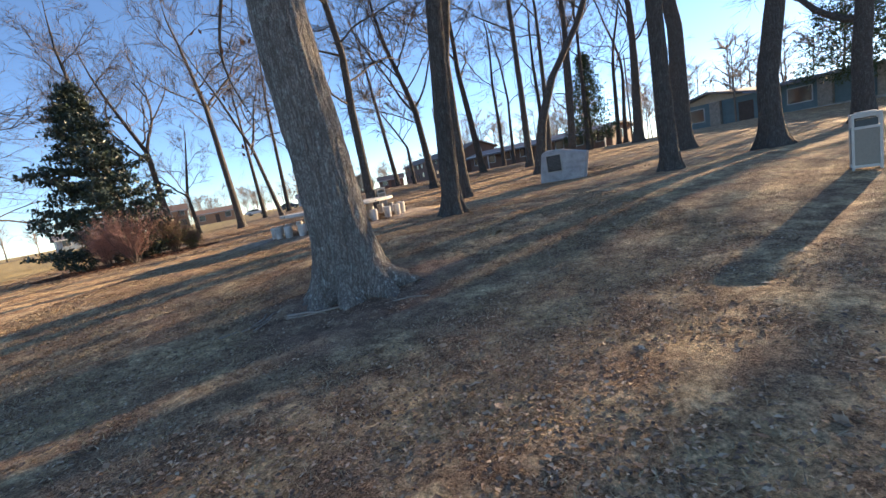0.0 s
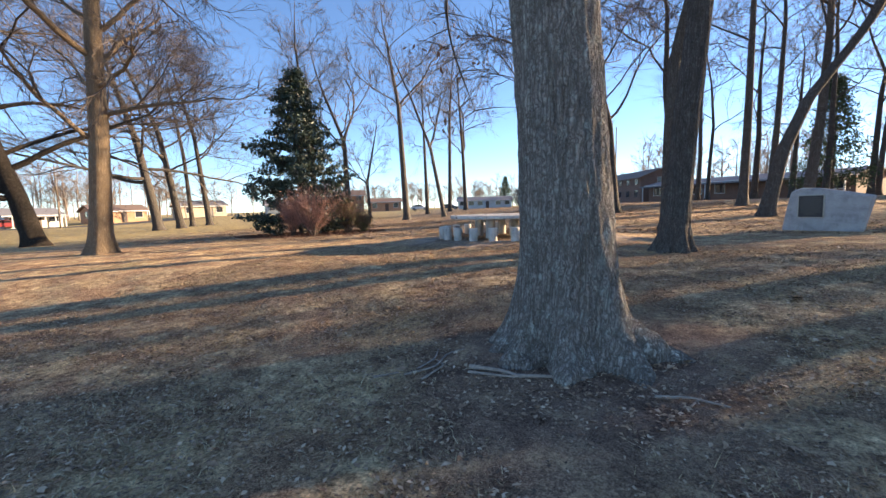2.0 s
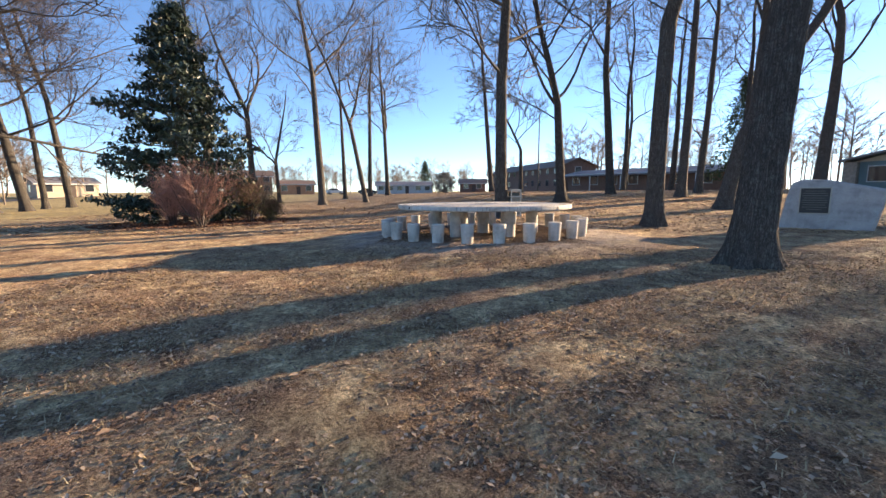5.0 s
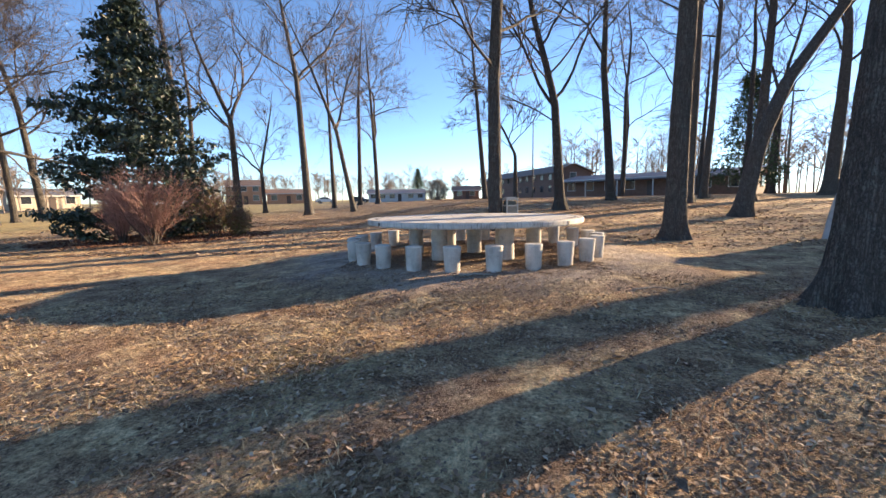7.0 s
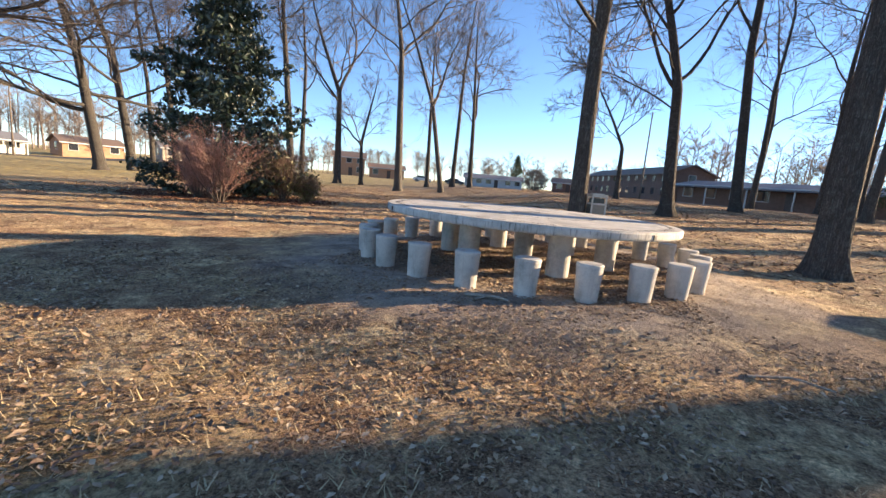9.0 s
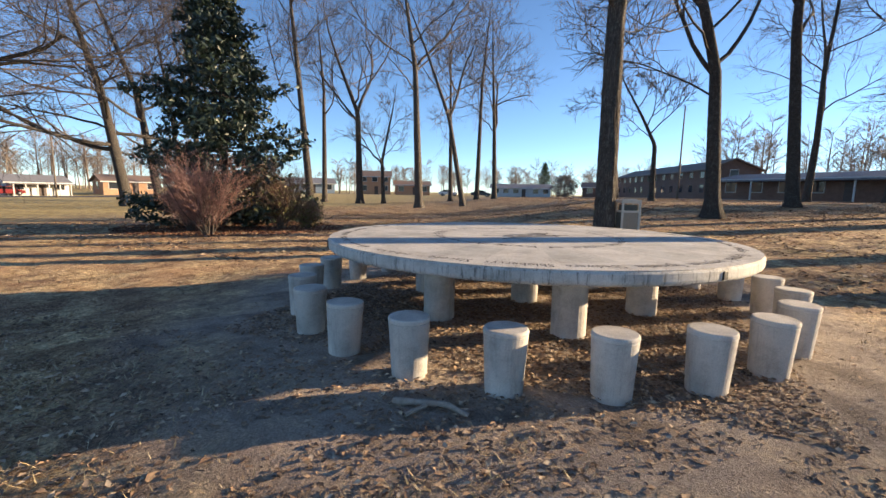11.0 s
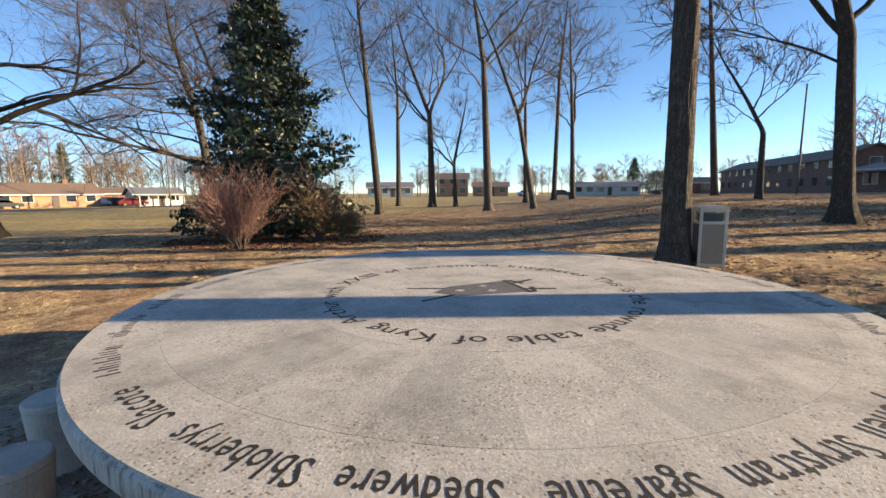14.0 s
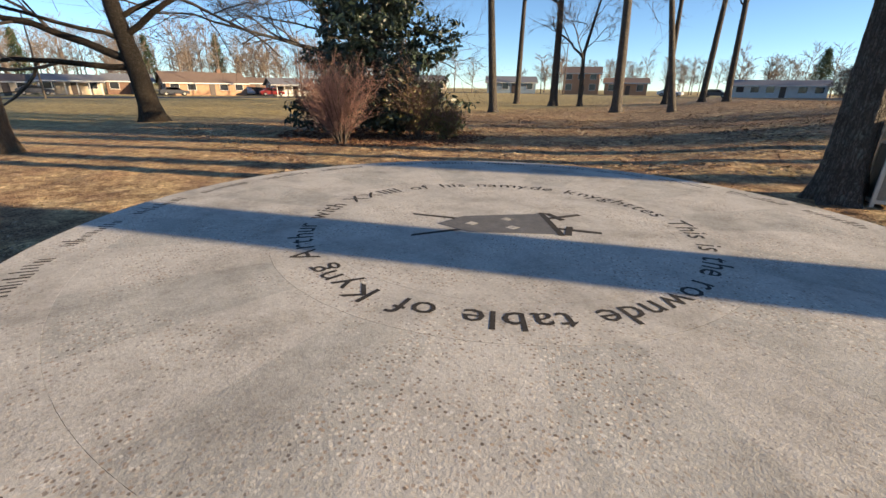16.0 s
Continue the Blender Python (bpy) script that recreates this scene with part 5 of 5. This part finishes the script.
def litter(name, spots, size, label):
    """Curled leaves lying nearly flat."""
    x, y = np.concatenate([s[0] for s in spots]), np.concatenate([s[1] for s in spots])
    n = len(x)
    c = np.stack([x, y, ground_z(x, y) + rng.uniform(0.004, 0.014, n)], 1)
    a = rng.uniform(0, 2 * np.pi, n)
    u = np.stack([np.cos(a), np.sin(a), rng.normal(0, 0.16, n)], 1)
    w = np.stack([-np.sin(a), np.cos(a), rng.normal(0, 0.22, n)], 1)
    s = size * rng.uniform(0.55, 1.35, (n, 1))
    lift = np.array([0, 0, 1.0]) * s * rng.uniform(0.05, 0.45, (n, 1))
    verts = np.stack([c - u * s, c + w * s * 0.55 + lift, c + u * s * 1.1 + lift * 0.4, c - w * s * 0.55 + lift], 1).reshape(-1, 3)
    k = np.arange(n)[:, None] * 4
    tagged(array_ob(name, verts, np.concatenate([k + np.array([[0, 2, 1]]), k + np.array([[0, 3, 2]])], 0), leaf_mat), label, "leaves", kind="stuff")


litter("leaf_litter", [scatter(105000, -9, 4, 0.8, 13.6, 0.5), scatter(30000, -15, 8, 2, 22, 0.6), scatter(26000, -5.6, -1.5, 13.7, 17.8, 0.5)], 0.0175, "small brown fallen leaves strewn over the lawn")
litter("leaf_drifts", [scatter(34000, -26, 9, 17, 38, 0.85), scatter(38000, -34, 16, 28, 62, 0.9)], 0.046, "brown leaf clumps scattered over the far lawn")
litter("oak_leaves", [scatter(1500, -9, 4, 0.8, 13.6, 0.3)], 0.036, "larger pale fallen oak leaves")

bx, by = zip(scatter(130000, -8.5, 3.8, 0.8, 13.2, 0.35), scatter(40000, -15, 8, 3, 21, 0.4))
bx, by = np.concatenate(bx), np.concatenate(by)
out = np.hypot(bx - TABLE[0], by - TABLE[1]) > 2.8 + 0.5 * np.sin(bx * 3)
out &= np.hypot(bx + 1.3, by - 5.9) > 1.15 + 0.35 * np.sin(bx * 4 + by * 3) + rng.uniform(0, 0.5, len(bx))
bx, by = bx[out], by[out]
n = len(bx)
a = rng.uniform(0, 2 * np.pi, n)
tilt = rng.uniform(0.75, 1.52, n)
ln = rng.uniform(0.026, 0.080, n)
base = np.stack([bx, by, ground_z(bx, by) - 0.004], 1)
way = np.stack([np.cos(a) * np.sin(tilt), np.sin(a) * np.sin(tilt), np.cos(tilt)], 1) * ln[:, None]
side = np.stack([-np.sin(a), np.cos(a), np.zeros(n)], 1) * rng.uniform(0.002, 0.0048, n)[:, None]
verts = np.stack([base - side, base + side, base + way], 1).reshape(-1, 3)
grass = array_ob("grass", verts, np.arange(n * 3).reshape(-1, 3), blade_mat)
tagged(grass, "short dry straw-coloured winter grass", "grass", kind="stuff")
